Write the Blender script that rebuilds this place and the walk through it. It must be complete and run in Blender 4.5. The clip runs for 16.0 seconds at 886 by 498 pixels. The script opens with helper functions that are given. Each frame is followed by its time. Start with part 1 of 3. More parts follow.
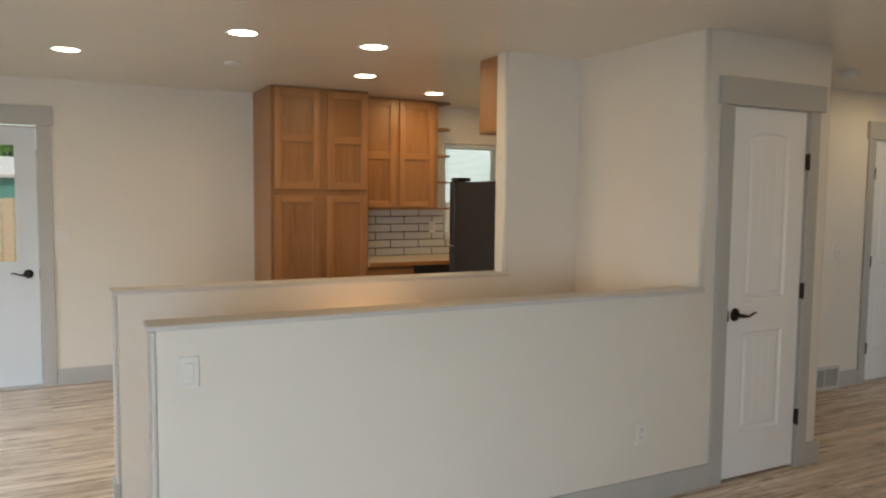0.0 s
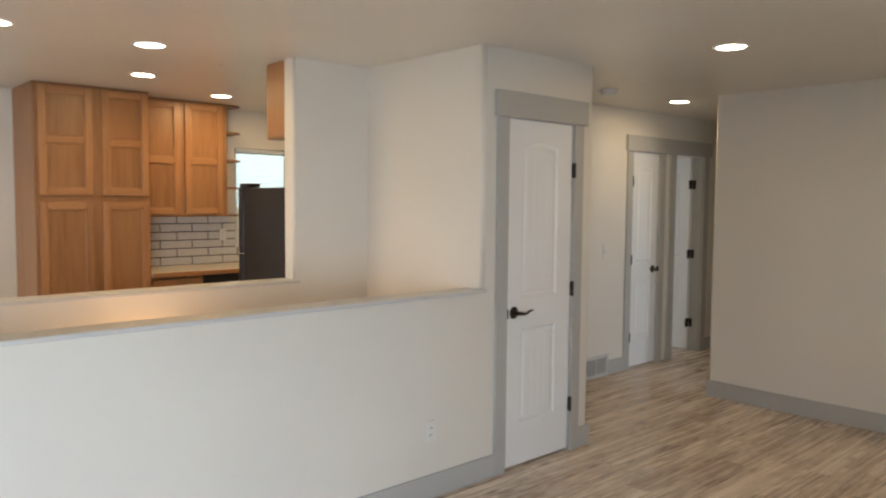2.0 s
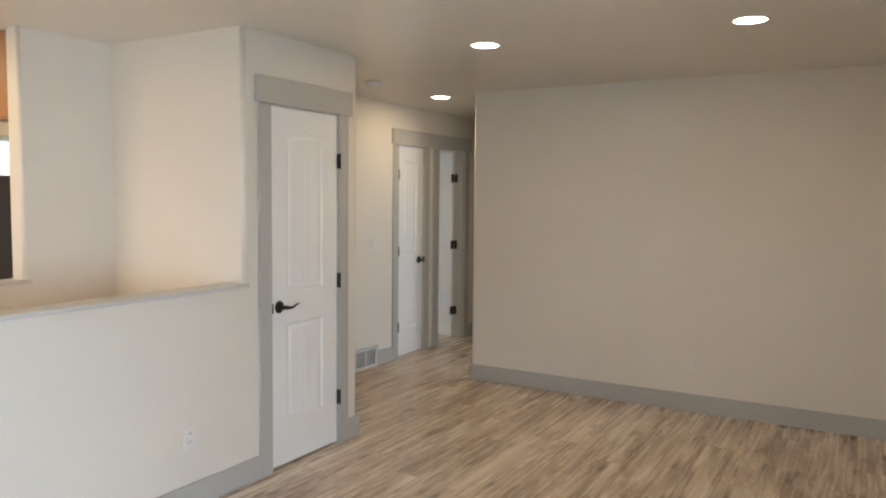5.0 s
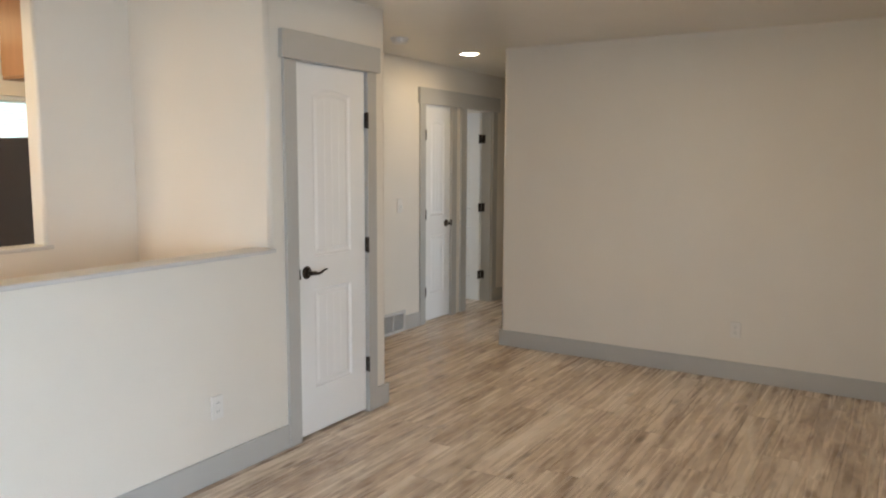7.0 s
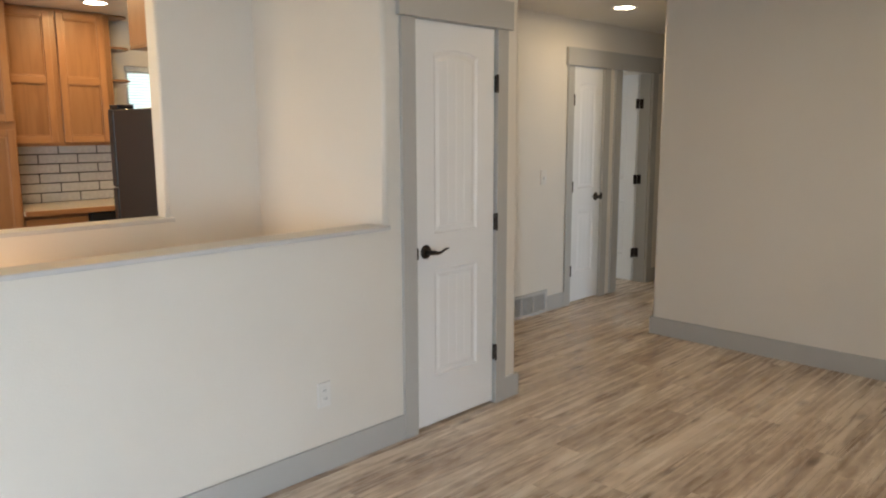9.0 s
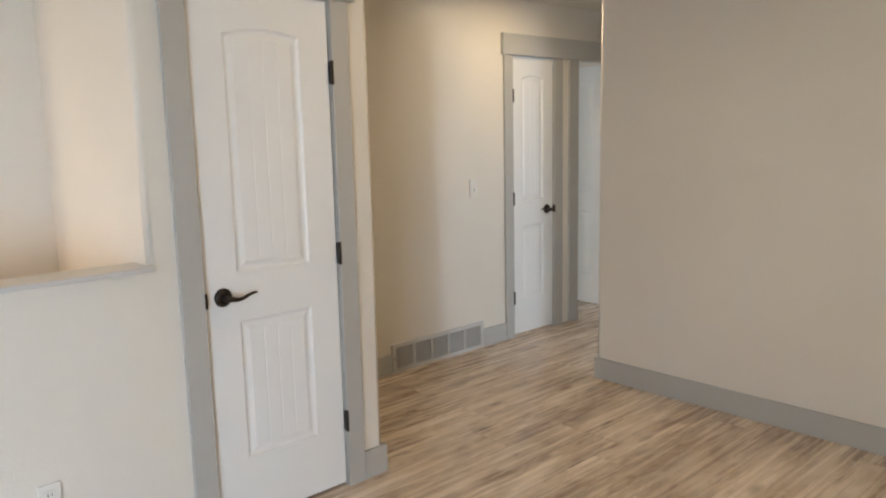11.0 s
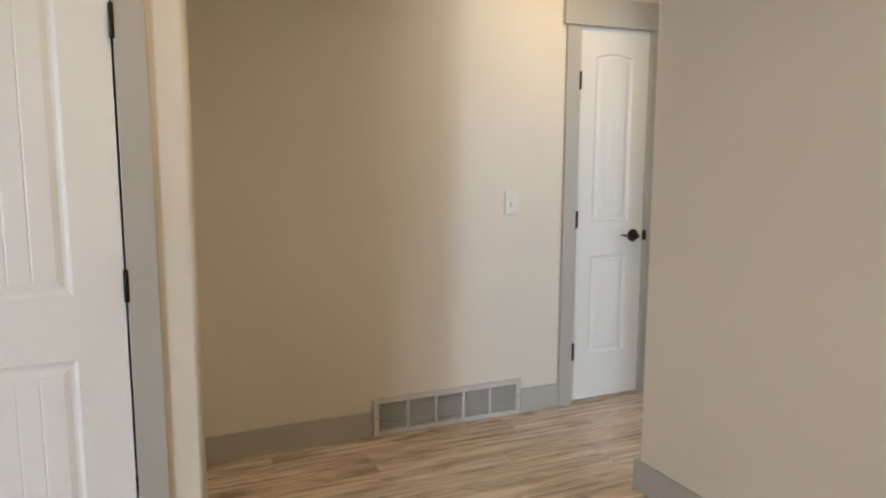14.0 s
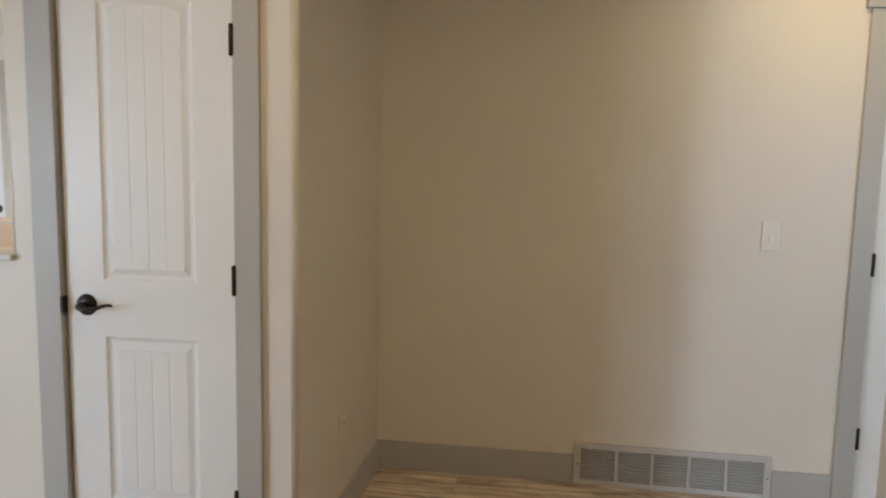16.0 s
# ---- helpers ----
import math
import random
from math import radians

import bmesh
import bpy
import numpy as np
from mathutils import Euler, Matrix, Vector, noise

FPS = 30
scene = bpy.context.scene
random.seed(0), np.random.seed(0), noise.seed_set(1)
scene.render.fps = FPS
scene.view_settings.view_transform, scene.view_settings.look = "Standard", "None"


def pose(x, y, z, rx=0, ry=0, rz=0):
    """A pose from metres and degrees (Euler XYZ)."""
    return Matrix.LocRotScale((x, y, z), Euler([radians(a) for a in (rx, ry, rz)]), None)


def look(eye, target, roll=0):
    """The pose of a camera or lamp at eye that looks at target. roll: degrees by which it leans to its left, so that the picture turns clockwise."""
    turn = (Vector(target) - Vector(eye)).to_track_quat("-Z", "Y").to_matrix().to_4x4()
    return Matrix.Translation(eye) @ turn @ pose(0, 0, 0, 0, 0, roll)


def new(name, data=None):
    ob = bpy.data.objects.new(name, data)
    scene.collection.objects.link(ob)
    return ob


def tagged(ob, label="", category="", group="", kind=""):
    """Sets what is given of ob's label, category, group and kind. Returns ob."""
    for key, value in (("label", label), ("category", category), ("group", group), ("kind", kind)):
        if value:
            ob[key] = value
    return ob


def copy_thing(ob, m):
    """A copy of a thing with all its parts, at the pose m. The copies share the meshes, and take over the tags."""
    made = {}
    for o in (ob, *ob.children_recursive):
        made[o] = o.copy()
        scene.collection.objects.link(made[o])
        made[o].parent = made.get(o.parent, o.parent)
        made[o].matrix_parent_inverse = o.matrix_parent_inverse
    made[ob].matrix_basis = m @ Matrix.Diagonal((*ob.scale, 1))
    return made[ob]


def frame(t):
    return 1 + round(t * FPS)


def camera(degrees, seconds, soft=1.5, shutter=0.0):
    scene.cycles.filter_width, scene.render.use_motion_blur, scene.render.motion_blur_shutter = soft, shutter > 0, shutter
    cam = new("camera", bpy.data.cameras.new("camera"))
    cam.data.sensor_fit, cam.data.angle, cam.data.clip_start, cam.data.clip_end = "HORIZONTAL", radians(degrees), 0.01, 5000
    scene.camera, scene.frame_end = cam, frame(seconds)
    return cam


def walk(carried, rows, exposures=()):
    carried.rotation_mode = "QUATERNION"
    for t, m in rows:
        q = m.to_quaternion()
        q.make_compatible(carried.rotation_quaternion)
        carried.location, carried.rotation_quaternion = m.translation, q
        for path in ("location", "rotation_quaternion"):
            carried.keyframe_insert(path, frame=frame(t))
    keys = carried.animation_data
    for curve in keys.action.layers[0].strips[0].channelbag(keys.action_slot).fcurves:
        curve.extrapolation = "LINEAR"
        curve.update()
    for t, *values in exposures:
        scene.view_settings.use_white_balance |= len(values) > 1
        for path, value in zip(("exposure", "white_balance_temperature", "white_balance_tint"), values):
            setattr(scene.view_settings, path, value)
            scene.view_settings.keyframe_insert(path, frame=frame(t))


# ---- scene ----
cam = camera(61.5, 16.0, 2.1, 0.3)
PATH = [
    (0, (0.124, 0.043, 1.577), (1.039, 1.814, 1.426), 0.6),
    (0.5, (0.137, 0.035, 1.578), (1.15, 1.754, 1.434), 0.5),
    (1, (0.155, 0.023, 1.578), (1.262, 1.683, 1.439), 0.4),
    (1.5, (0.177, 0.006, 1.582), (1.4, 1.582, 1.442), 0.5),
    (2, (0.172, -0.014, 1.581), (1.519, 1.459, 1.45), 0.5),
    (2.5, (0.19, -0.02, 1.577), (1.648, 1.345, 1.471), 0.1),
    (3, (0.201, -0.029, 1.587), (1.755, 1.226, 1.498), 0.5),
    (3.5, (0.233, -0.005, 1.576), (1.86, 1.154, 1.477), 1.0),
    (4, (0.248, 0.005, 1.572), (1.934, 1.076, 1.46), 1.0),
    (4.5, (0.244, -0.004, 1.564), (1.965, 1.007, 1.44), 0.5),
    (7, (0.367, 0.141, 1.544), (2.055, 1.187, 1.306), 0.3),
    (7.5, (0.417, 0.264, 1.557), (1.983, 1.482, 1.303), -0.2),
    (8, (0.423, 0.309, 1.553), (1.92, 1.607, 1.28), -0.5),
    (8.5, (0.545, 0.298, 1.543), (2.01, 1.624, 1.228), -0.7),
    (9, (0.82, 0.26, 1.541), (2.233, 1.639, 1.22), -0.2),
    (9.5, (1.148, 0.255, 1.514), (2.541, 1.652, 1.189), -0.5),
    (10, (1.501, 0.274, 1.525), (2.912, 1.655, 1.206), -1.1),
    (12.5, (2.977, 0.446, 1.486), (4.132, 2.056, 1.214), -1.2),
    (13, (3.244, 0.539, 1.447), (4.381, 2.166, 1.205), -0.9),
    (13.5, (3.566, 0.577, 1.437), (4.579, 2.285, 1.195), -0.9),
    (14, (3.864, 0.585, 1.445), (4.681, 2.388, 1.162), 0.2),
    (14.5, (4.126, 0.618, 1.386), (4.738, 2.499, 1.093), 0.5),
    (15, (4.408, 0.648, 1.405), (4.725, 2.603, 1.127), 0.3),
    (15.5, (4.683, 0.642, 1.439), (4.643, 2.625, 1.183), 0.2),
    (16, (4.898, 0.69, 1.424), (4.594, 2.652, 1.187), 1.2),
]
EXPOSURES = [(0, 0.05, 7150, 10), (0.5, 0.13, 7250, 10), (1.0, 0.34, 6900, 10), (1.5, 0.47, 6700, 10), (3.0, 0.66, 6700, 10), (3.5, 0.71, 6750, 10), (4.5, 0.84, 6650, 10), (7, 0.84, 6650, 10), (8, 0.71, 6300, 10), (8.5, 0.70, 6500, 10), (9, 0.66, 6750, 10), (10, 0.88, 6500, 10), (13.5, 1.08, 6600, 10), (15.5, 1.02, 6450, 10), (16, 0.82, 6550, 10)]
walk(cam, [(t, look(eye, target, roll)) for t, eye, target, roll in PATH], EXPOSURES)

# ---- light ----
world = bpy.data.worlds.new("sky")
scene.world = world
world.use_nodes = True
sky = world.node_tree.nodes.new("ShaderNodeTexSky")
sky.sky_type, sky.sun_disc = "NISHITA", False
sky.sun_elevation, sky.sun_rotation = radians(48), radians(200)
sky.air_density, sky.dust_density = 1.0, 2.0
world.node_tree.links.new(sky.outputs[0], world.node_tree.nodes["Background"].inputs[0])
world.node_tree.nodes["Background"].inputs[1].default_value = 0.15
sun = new("sun", bpy.data.lights.new("sun", "SUN"))
sun.data.energy, sun.data.angle, sun.data.color = 1.5, radians(12), (1, 0.95, 0.88)
sun.matrix_world = look((0, 0, 0), (0.35, 0.75, -0.95))


def window_light(name, eye, target, width, height, watts, colour):
    """Stands in for the sky's light in a window's opening."""
    ob = new(name, bpy.data.lights.new(name, "AREA"))
    ob.data.shape, ob.data.size, ob.data.size_y = "RECTANGLE", width, height
    ob.data.energy, ob.data.color = watts, colour
    ob.matrix_world = look(eye, target)
    return ob


DAY = (0.615, 0.785, 1.0)
WARM = (1.0, 0.715, 0.345)
living = window_light("daylight_living", (-1.4, -1.70, 1.15), (-0.55, 0, 0.20), 2.2, 1.7, 61, DAY)
living.data.spread = radians(122)
dining = window_light("daylight_dining", (-2.70, 4.9, 1.05), (-1.0, 5.0, -0.7), 1.7, 1.9, 40, DAY)
dining.data.spread = radians(110)
window_light("daylight_bedroom", (7.95, -0.62, 1.25), (6.2, 3.3, 0.5), 0.5, 1.5, 25, DAY)
window_light("daylight_end_room", (6.4, 6.6, 1.5), (7.4, 4.2, 0.9), 1.0, 1.1, 9, (0.85, 0.92, 1.0))
# x, y, watts of each recessed light
# The one at (4.10, 5.70) is unseen, added to brighten the window wall.
LAMPS = [(0.19, 5.26, 2.5), (1.04, 4.215, 2.7), (1.81, 4.225, 3.2), (2.17, 5.285, 3.5), (3.05, 5.90, 4.8), (4.10, 5.70, 4.0), (4.135, 1.99, 2.4), (4.19, 0.57, 2.0), (5.96, 3.355, 2.5)]
CEIL = 2.434

# ---- materials ----


def shader(name):
    m = bpy.data.materials.new(name)
    m.use_nodes = True
    nt = m.node_tree
    return m, nt.nodes, nt.links, nt.nodes["Principled BSDF"]


def ramp(nodes, stops):
    r = nodes.new("ShaderNodeValToRGB")
    while len(r.color_ramp.elements) < len(stops):
        r.color_ramp.elements.new(0.5)
    for e, (p, c) in zip(r.color_ramp.elements, stops):
        e.position, e.color = p, (*c, 1)
    return r


def noise_node(nodes, links, scale, detail=4, stretch=None, offset=None):
    tc = nodes.new("ShaderNodeTexCoord")
    mp = nodes.new("ShaderNodeMapping")
    links.new(tc.outputs["Object"], mp.inputs["Vector"])
    if stretch:
        mp.inputs["Scale"].default_value = stretch
    if offset:
        links.new(offset, mp.inputs["Location"])
    n = nodes.new("ShaderNodeTexNoise")
    n.inputs["Scale"].default_value, n.inputs["Detail"].default_value = scale, detail
    links.new(mp.outputs[0], n.inputs["Vector"])
    return n


def bump(nodes, links, bsdf, height, strength, distance):
    b = nodes.new("ShaderNodeBump")
    b.inputs["Strength"].default_value, b.inputs["Distance"].default_value = strength, distance
    links.new(height, b.inputs["Height"])
    links.new(b.outputs[0], bsdf.inputs["Normal"])
    return b


def paint(name, colour, rough=0.5, var=0.04, texture=0.25, grain=140):
    """Rolled or sprayed paint: faint mottling in tone and gloss, fine orange-peel relief."""
    m, nodes, links, b = shader(name)
    n = noise_node(nodes, links, 1.7, 5)
    lo = tuple(c * (1 - var) for c in colour)
    hi = tuple(min(1, c * (1 + var)) for c in colour)
    r = ramp(nodes, [(0.3, lo), (0.7, hi)])
    links.new(n.outputs[0], r.inputs[0])
    links.new(r.outputs[0], b.inputs["Base Color"])
    rr = nodes.new("ShaderNodeMapRange")
    rr.inputs["To Min"].default_value, rr.inputs["To Max"].default_value = rough - 0.05, rough + 0.06
    n3 = noise_node(nodes, links, 9, 3)
    links.new(n3.outputs[0], rr.inputs["Value"])
    links.new(rr.outputs[0], b.inputs["Roughness"])
    n2 = noise_node(nodes, links, grain, 2)
    bump(nodes, links, b, n2.outputs[0], texture, 0.002)
    return m


def plain(name, colour, rough=0.5, metal=0.0, var=0.1):
    m, nodes, links, b = shader(name)
    n = noise_node(nodes, links, 40, 3)
    r = ramp(nodes, [(0.25, tuple(c * (1 - var) for c in colour)), (0.75, tuple(min(1, c * (1 + var)) for c in colour))])
    links.new(n.outputs[0], r.inputs[0])
    links.new(r.outputs[0], b.inputs["Base Color"])
    b.inputs["Roughness"].default_value, b.inputs["Metallic"].default_value = rough, metal
    return m


def oak(name, along, dark=1.0):
    """Clear-finished oak with grain along one axis."""
    m, nodes, links, b = shader(name)
    stretch = [9, 9, 9]
    stretch[along] = 0.9
    info = nodes.new("ShaderNodeObjectInfo")
    v = nodes.new("ShaderNodeCombineXYZ")
    mul = nodes.new("ShaderNodeMath")
    mul.operation, mul.inputs[1].default_value = "MULTIPLY", 37.0
    links.new(info.outputs["Random"], mul.inputs[0])
    for i in range(3):
        links.new(mul.outputs[0], v.inputs[i])
    n = noise_node(nodes, links, 3.0, 8, stretch, v.outputs[0])
    n.inputs["Distortion"].default_value = 0.6
    big = noise_node(nodes, links, 0.9, 3, [s * 0.45 for s in stretch], v.outputs[0])
    mix = nodes.new("ShaderNodeMath")
    mix.operation = "ADD"
    half = nodes.new("ShaderNodeMath")
    half.operation, half.inputs[1].default_value = "MULTIPLY", 0.45
    links.new(n.outputs[0], half.inputs[0])
    half2 = nodes.new("ShaderNodeMath")
    half2.operation, half2.inputs[1].default_value = "MULTIPLY", 0.55
    links.new(big.outputs[0], half2.inputs[0])
    links.new(half.outputs[0], mix.inputs[0])
    links.new(half2.outputs[0], mix.inputs[1])
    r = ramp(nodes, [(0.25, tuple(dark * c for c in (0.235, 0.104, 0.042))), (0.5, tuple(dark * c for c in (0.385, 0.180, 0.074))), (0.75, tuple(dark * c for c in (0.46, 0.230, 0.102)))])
    links.new(mix.outputs[0], r.inputs[0])
    links.new(r.outputs[0], b.inputs["Base Color"])
    b.inputs["Roughness"].default_value = 0.38
    bump(nodes, links, b, n.outputs[0], 0.12, 0.001)
    return m


def plank_material(name):
    """Rustic vinyl plank: tan and grey-brown streaks along the board, darker knots, low sheen."""
    m, nodes, links, b = shader(name)
    info, geo = nodes.new("ShaderNodeObjectInfo"), nodes.new("ShaderNodeNewGeometry")
    add = nodes.new("ShaderNodeMath")
    links.new(info.outputs["Random"], add.inputs[0])
    links.new(geo.outputs["Random Per Island"], add.inputs[1])
    fr = nodes.new("ShaderNodeMath")
    fr.operation = "FRACT"
    links.new(add.outputs[0], fr.inputs[0])
    mul = nodes.new("ShaderNodeMath")
    mul.operation, mul.inputs[1].default_value = "MULTIPLY", 61.0
    links.new(fr.outputs[0], mul.inputs[0])
    v = nodes.new("ShaderNodeCombineXYZ")
    for i in range(3):
        links.new(mul.outputs[0], v.inputs[i])
    fine = noise_node(nodes, links, 2.2, 8, (0.55, 15, 15), v.outputs[0])
    fine.inputs["Distortion"].default_value = 0.6
    mid = noise_node(nodes, links, 2.1, 7, (0.8, 5.2, 5.2), v.outputs[0])
    mid.inputs["Distortion"].default_value = 1.4
    blotch = noise_node(nodes, links, 2.1, 6, (2.0, 6.5, 6.5), v.outputs[0])
    blotch.inputs["Distortion"].default_value = 1.8
    broad = noise_node(nodes, links, 0.9, 4, (0.7, 4.6, 4.6), v.outputs[0])
    broad.inputs["Distortion"].default_value = 1.2
    total = None
    for node, weight in ((fine, 0.12), (blotch, 0.24), (mid, 0.30), (broad, 0.34)):
        w = nodes.new("ShaderNodeMath")
        w.operation, w.inputs[1].default_value = "MULTIPLY_ADD", weight
        links.new(node.outputs[0], w.inputs[0])
        if total:
            links.new(total, w.inputs[2])
        else:
            w.inputs[2].default_value = 0.0
        total = w.outputs[0]
    r = ramp(nodes, [(0.39, (0.32, 0.232, 0.168)), (0.455, (0.49, 0.378, 0.286)), (0.52, (0.67, 0.548, 0.432)), (0.595, (0.80, 0.685, 0.565))])
    links.new(total, r.inputs[0])
    hsv = nodes.new("ShaderNodeHueSaturation")
    mr = nodes.new("ShaderNodeMapRange")
    mr.inputs["To Min"].default_value, mr.inputs["To Max"].default_value = 0.95, 1.05
    links.new(fr.outputs[0], mr.inputs["Value"])
    links.new(mr.outputs[0], hsv.inputs["Value"])
    links.new(r.outputs[0], hsv.inputs["Color"])
    vor = nodes.new("ShaderNodeTexVoronoi")
    tc, mp = nodes.new("ShaderNodeTexCoord"), nodes.new("ShaderNodeMapping")
    mp.inputs["Scale"].default_value = (3.0, 8.0, 8.0)
    links.new(tc.outputs["Object"], mp.inputs["Vector"])
    links.new(v.outputs[0], mp.inputs["Location"])
    vor.inputs["Scale"].default_value = 0.8
    links.new(mp.outputs[0], vor.inputs["Vector"])
    kr = ramp(nodes, [(0.05, (0.30, 0.25, 0.21)), (0.20, (1, 1, 1))])
    links.new(vor.outputs["Distance"], kr.inputs[0])
    mixer = nodes.new("ShaderNodeMix")
    mixer.data_type, mixer.blend_type = "RGBA", "MULTIPLY"
    mixer.inputs["Factor"].default_value = 0.75
    links.new(hsv.outputs[0], mixer.inputs["A"])
    links.new(kr.outputs[0], mixer.inputs["B"])
    links.new(mixer.outputs["Result"], b.inputs["Base Color"])
    rr = nodes.new("ShaderNodeMapRange")
    rr.inputs["To Min"].default_value, rr.inputs["To Max"].default_value = 0.20, 0.34
    links.new(fine.outputs[0], rr.inputs["Value"])
    links.new(rr.outputs[0], b.inputs["Roughness"])
    b.inputs["Specular IOR Level"].default_value = 0.7
    bump(nodes, links, b, fine.outputs[0], 0.15, 0.0008)
    return m


def emitter(name, colour, strength):
    m, nodes, links, b = shader(name)
    b.inputs["Base Color"].default_value = (0.9, 0.9, 0.9, 1)
    b.inputs["Emission Color"].default_value = (*colour, 1)
    b.inputs["Emission Strength"].default_value = strength
    return m


def glass_material(name):
    m, nodes, links, b = shader(name)
    b.inputs["Base Color"].default_value = (0.96, 0.99, 0.98, 1)
    b.inputs["Roughness"].default_value = 0.02
    b.inputs["Transmission Weight"].default_value = 1.0
    b.inputs["IOR"].default_value = 1.1
    return m


def foliage_material(name):
    m, nodes, links, b = shader(name)
    info = nodes.new("ShaderNodeNewGeometry")
    r = ramp(nodes, [(0.0, (0.04, 0.10, 0.02)), (0.6, (0.09, 0.20, 0.04)), (1.0, (0.16, 0.27, 0.07))])
    links.new(info.outputs["Random Per Island"], r.inputs[0])
    links.new(r.outputs[0], b.inputs["Base Color"])
    b.inputs["Roughness"].default_value = 0.6
    return m


WALL = paint("wall_paint", (0.76, 0.705, 0.622), 0.42, 0.02, 0.35, 130)
CEILING = paint("ceiling_paint", (0.74, 0.695, 0.625), 0.30, 0.02, 0.10, 110)
TRIM = paint("grey_trim_paint", (0.465, 0.45, 0.42), 0.40, 0.03, 0.06, 60)
CAP = paint("pale_grey_cap_paint", (0.61, 0.58, 0.54), 0.34, 0.02, 0.05, 60)
DOORPAINT = paint("white_door_paint", (0.84, 0.83, 0.81), 0.36, 0.015, 0.10, 90)
WHITE = plain("white_plastic", (0.80, 0.79, 0.76), 0.35, 0.0, 0.015)
PLATE = plain("ivory_plate", (0.77, 0.735, 0.68), 0.32, 0.0, 0.01)
VENTBACK = plain("vent_duct_shade", (0.34, 0.325, 0.305), 0.7)
BRONZE = plain("oiled_bronze", (0.035, 0.026, 0.020), 0.36, 0.75)
VENTGREY = plain("vent_enamel", (0.57, 0.55, 0.52), 0.42, 0.0, 0.02)
DARK = plain("dark_void", (0.02, 0.02, 0.02), 0.8)
OAK_Z, OAK_X = oak("oak_upright", 2), oak("oak_cross", 0)
# Deeper veneer on panels; on face frame and cabinet body it is painted shade.
OAK_PANEL_SHADE = oak("oak_panel_shade", 2, 0.84)
# Oak darkened to 0.72: shade put into the colour; tree trunks reuse it.
OAK_SHADE = oak("oak_shaded", 2, 0.72)
BLACK = plain("black_appliance", (0.012, 0.012, 0.013), 0.32)
TILE = plain("white_glazed_tile", (0.68, 0.66, 0.635), 0.18)
GROUT = plain("dark_grout", (0.055, 0.050, 0.047), 0.85)
COUNTER = plain("laminate_counter", (0.58, 0.50, 0.42), 0.25)
PLANK = plank_material("vinyl_plank")
LED = emitter("led_diffuser", (1.0, 0.86, 0.66), 14.0)
GLASS = glass_material("window_glass")
BLIND = plain("white_blind", (0.85, 0.87, 0.88), 0.5)
BLIND.node_tree.nodes["Principled BSDF"].inputs["Transmission Weight"].default_value = 0.35
BLIND.node_tree.nodes["Principled BSDF"].inputs["Roughness"].default_value = 0.9
FENCEWOOD = plain("cedar_fence", (0.62, 0.46, 0.31), 0.85, 0.0, 0.16)
LEAF = foliage_material("leaves")
SHEDGREEN = paint("shed_paint", (0.10, 0.30, 0.24), 0.55, 0.06, 0.2, 60)
GRASS = plain("lawn", (0.07, 0.12, 0.03), 0.9)
CARPET = plain("stair_carpet", (0.38, 0.33, 0.27), 0.95)
EXTDOOR = paint("pale_door_paint", (0.70, 0.73, 0.76), 0.36, 0.015, 0.08, 90)

# ---- builders ----


def add_box(bm, x0, x1, y0, y1, z0, z1, bevel=0.0, seg=2):
    vs = [bm.verts.new((x, y, z)) for z in (z0, z1) for y in (y0, y1) for x in (x0, x1)]
    fs = [bm.faces.new([vs[i] for i in f]) for f in ((0, 2, 3, 1), (4, 5, 7, 6), (0, 1, 5, 4), (2, 6, 7, 3), (0, 4, 6, 2), (1, 3, 7, 5))]
    if bevel:
        edges = list({e for f in fs for e in f.edges})
        bmesh.ops.bevel(bm, geom=edges, offset=bevel, segments=seg, profile=0.5, affect="EDGES")
    return bm


def box(x0, x1, y0, y1, z0, z1, bevel=0.0, seg=2):
    return add_box(bmesh.new(), x0, x1, y0, y1, z0, z1, bevel, seg)


def boxes(rows, bevel=0.0):
    bm = bmesh.new()
    for r in rows:
        add_box(bm, *r, bevel)
    return bm


def rounded_plan(points):
    """Plan corners (x, y[, radius]) into a polygon with rounded corners."""
    out = []
    n = len(points)
    for i, p in enumerate(points):
        here = Vector(p[:2])
        if len(p) < 3:
            out.append(here)
            continue
        a = (Vector(points[i - 1][:2]) - here).normalized()
        b = (Vector(points[(i + 1) % n][:2]) - here).normalized()
        r = p[2]
        c = here + (a + b) * r
        s, e = here + a * r - c, here + b * r - c
        for k in range(7):
            t = k / 6
            d = (s * math.cos(t * math.pi / 2) + e * math.sin(t * math.pi / 2))
            out.append(c + d)
    return out


def add_prism(bm, points, z0, z1):
    pts = rounded_plan(points)
    lo = [bm.verts.new((p.x, p.y, z0)) for p in pts]
    hi = [bm.verts.new((p.x, p.y, z1)) for p in pts]
    n = len(pts)
    bm.faces.new(lo[::-1]), bm.faces.new(hi)
    for i in range(n):
        f = bm.faces.new((lo[i], lo[(i + 1) % n], hi[(i + 1) % n], hi[i]))
        f.smooth = (pts[i] - pts[(i + 1) % n]).length < 0.02
    return bm


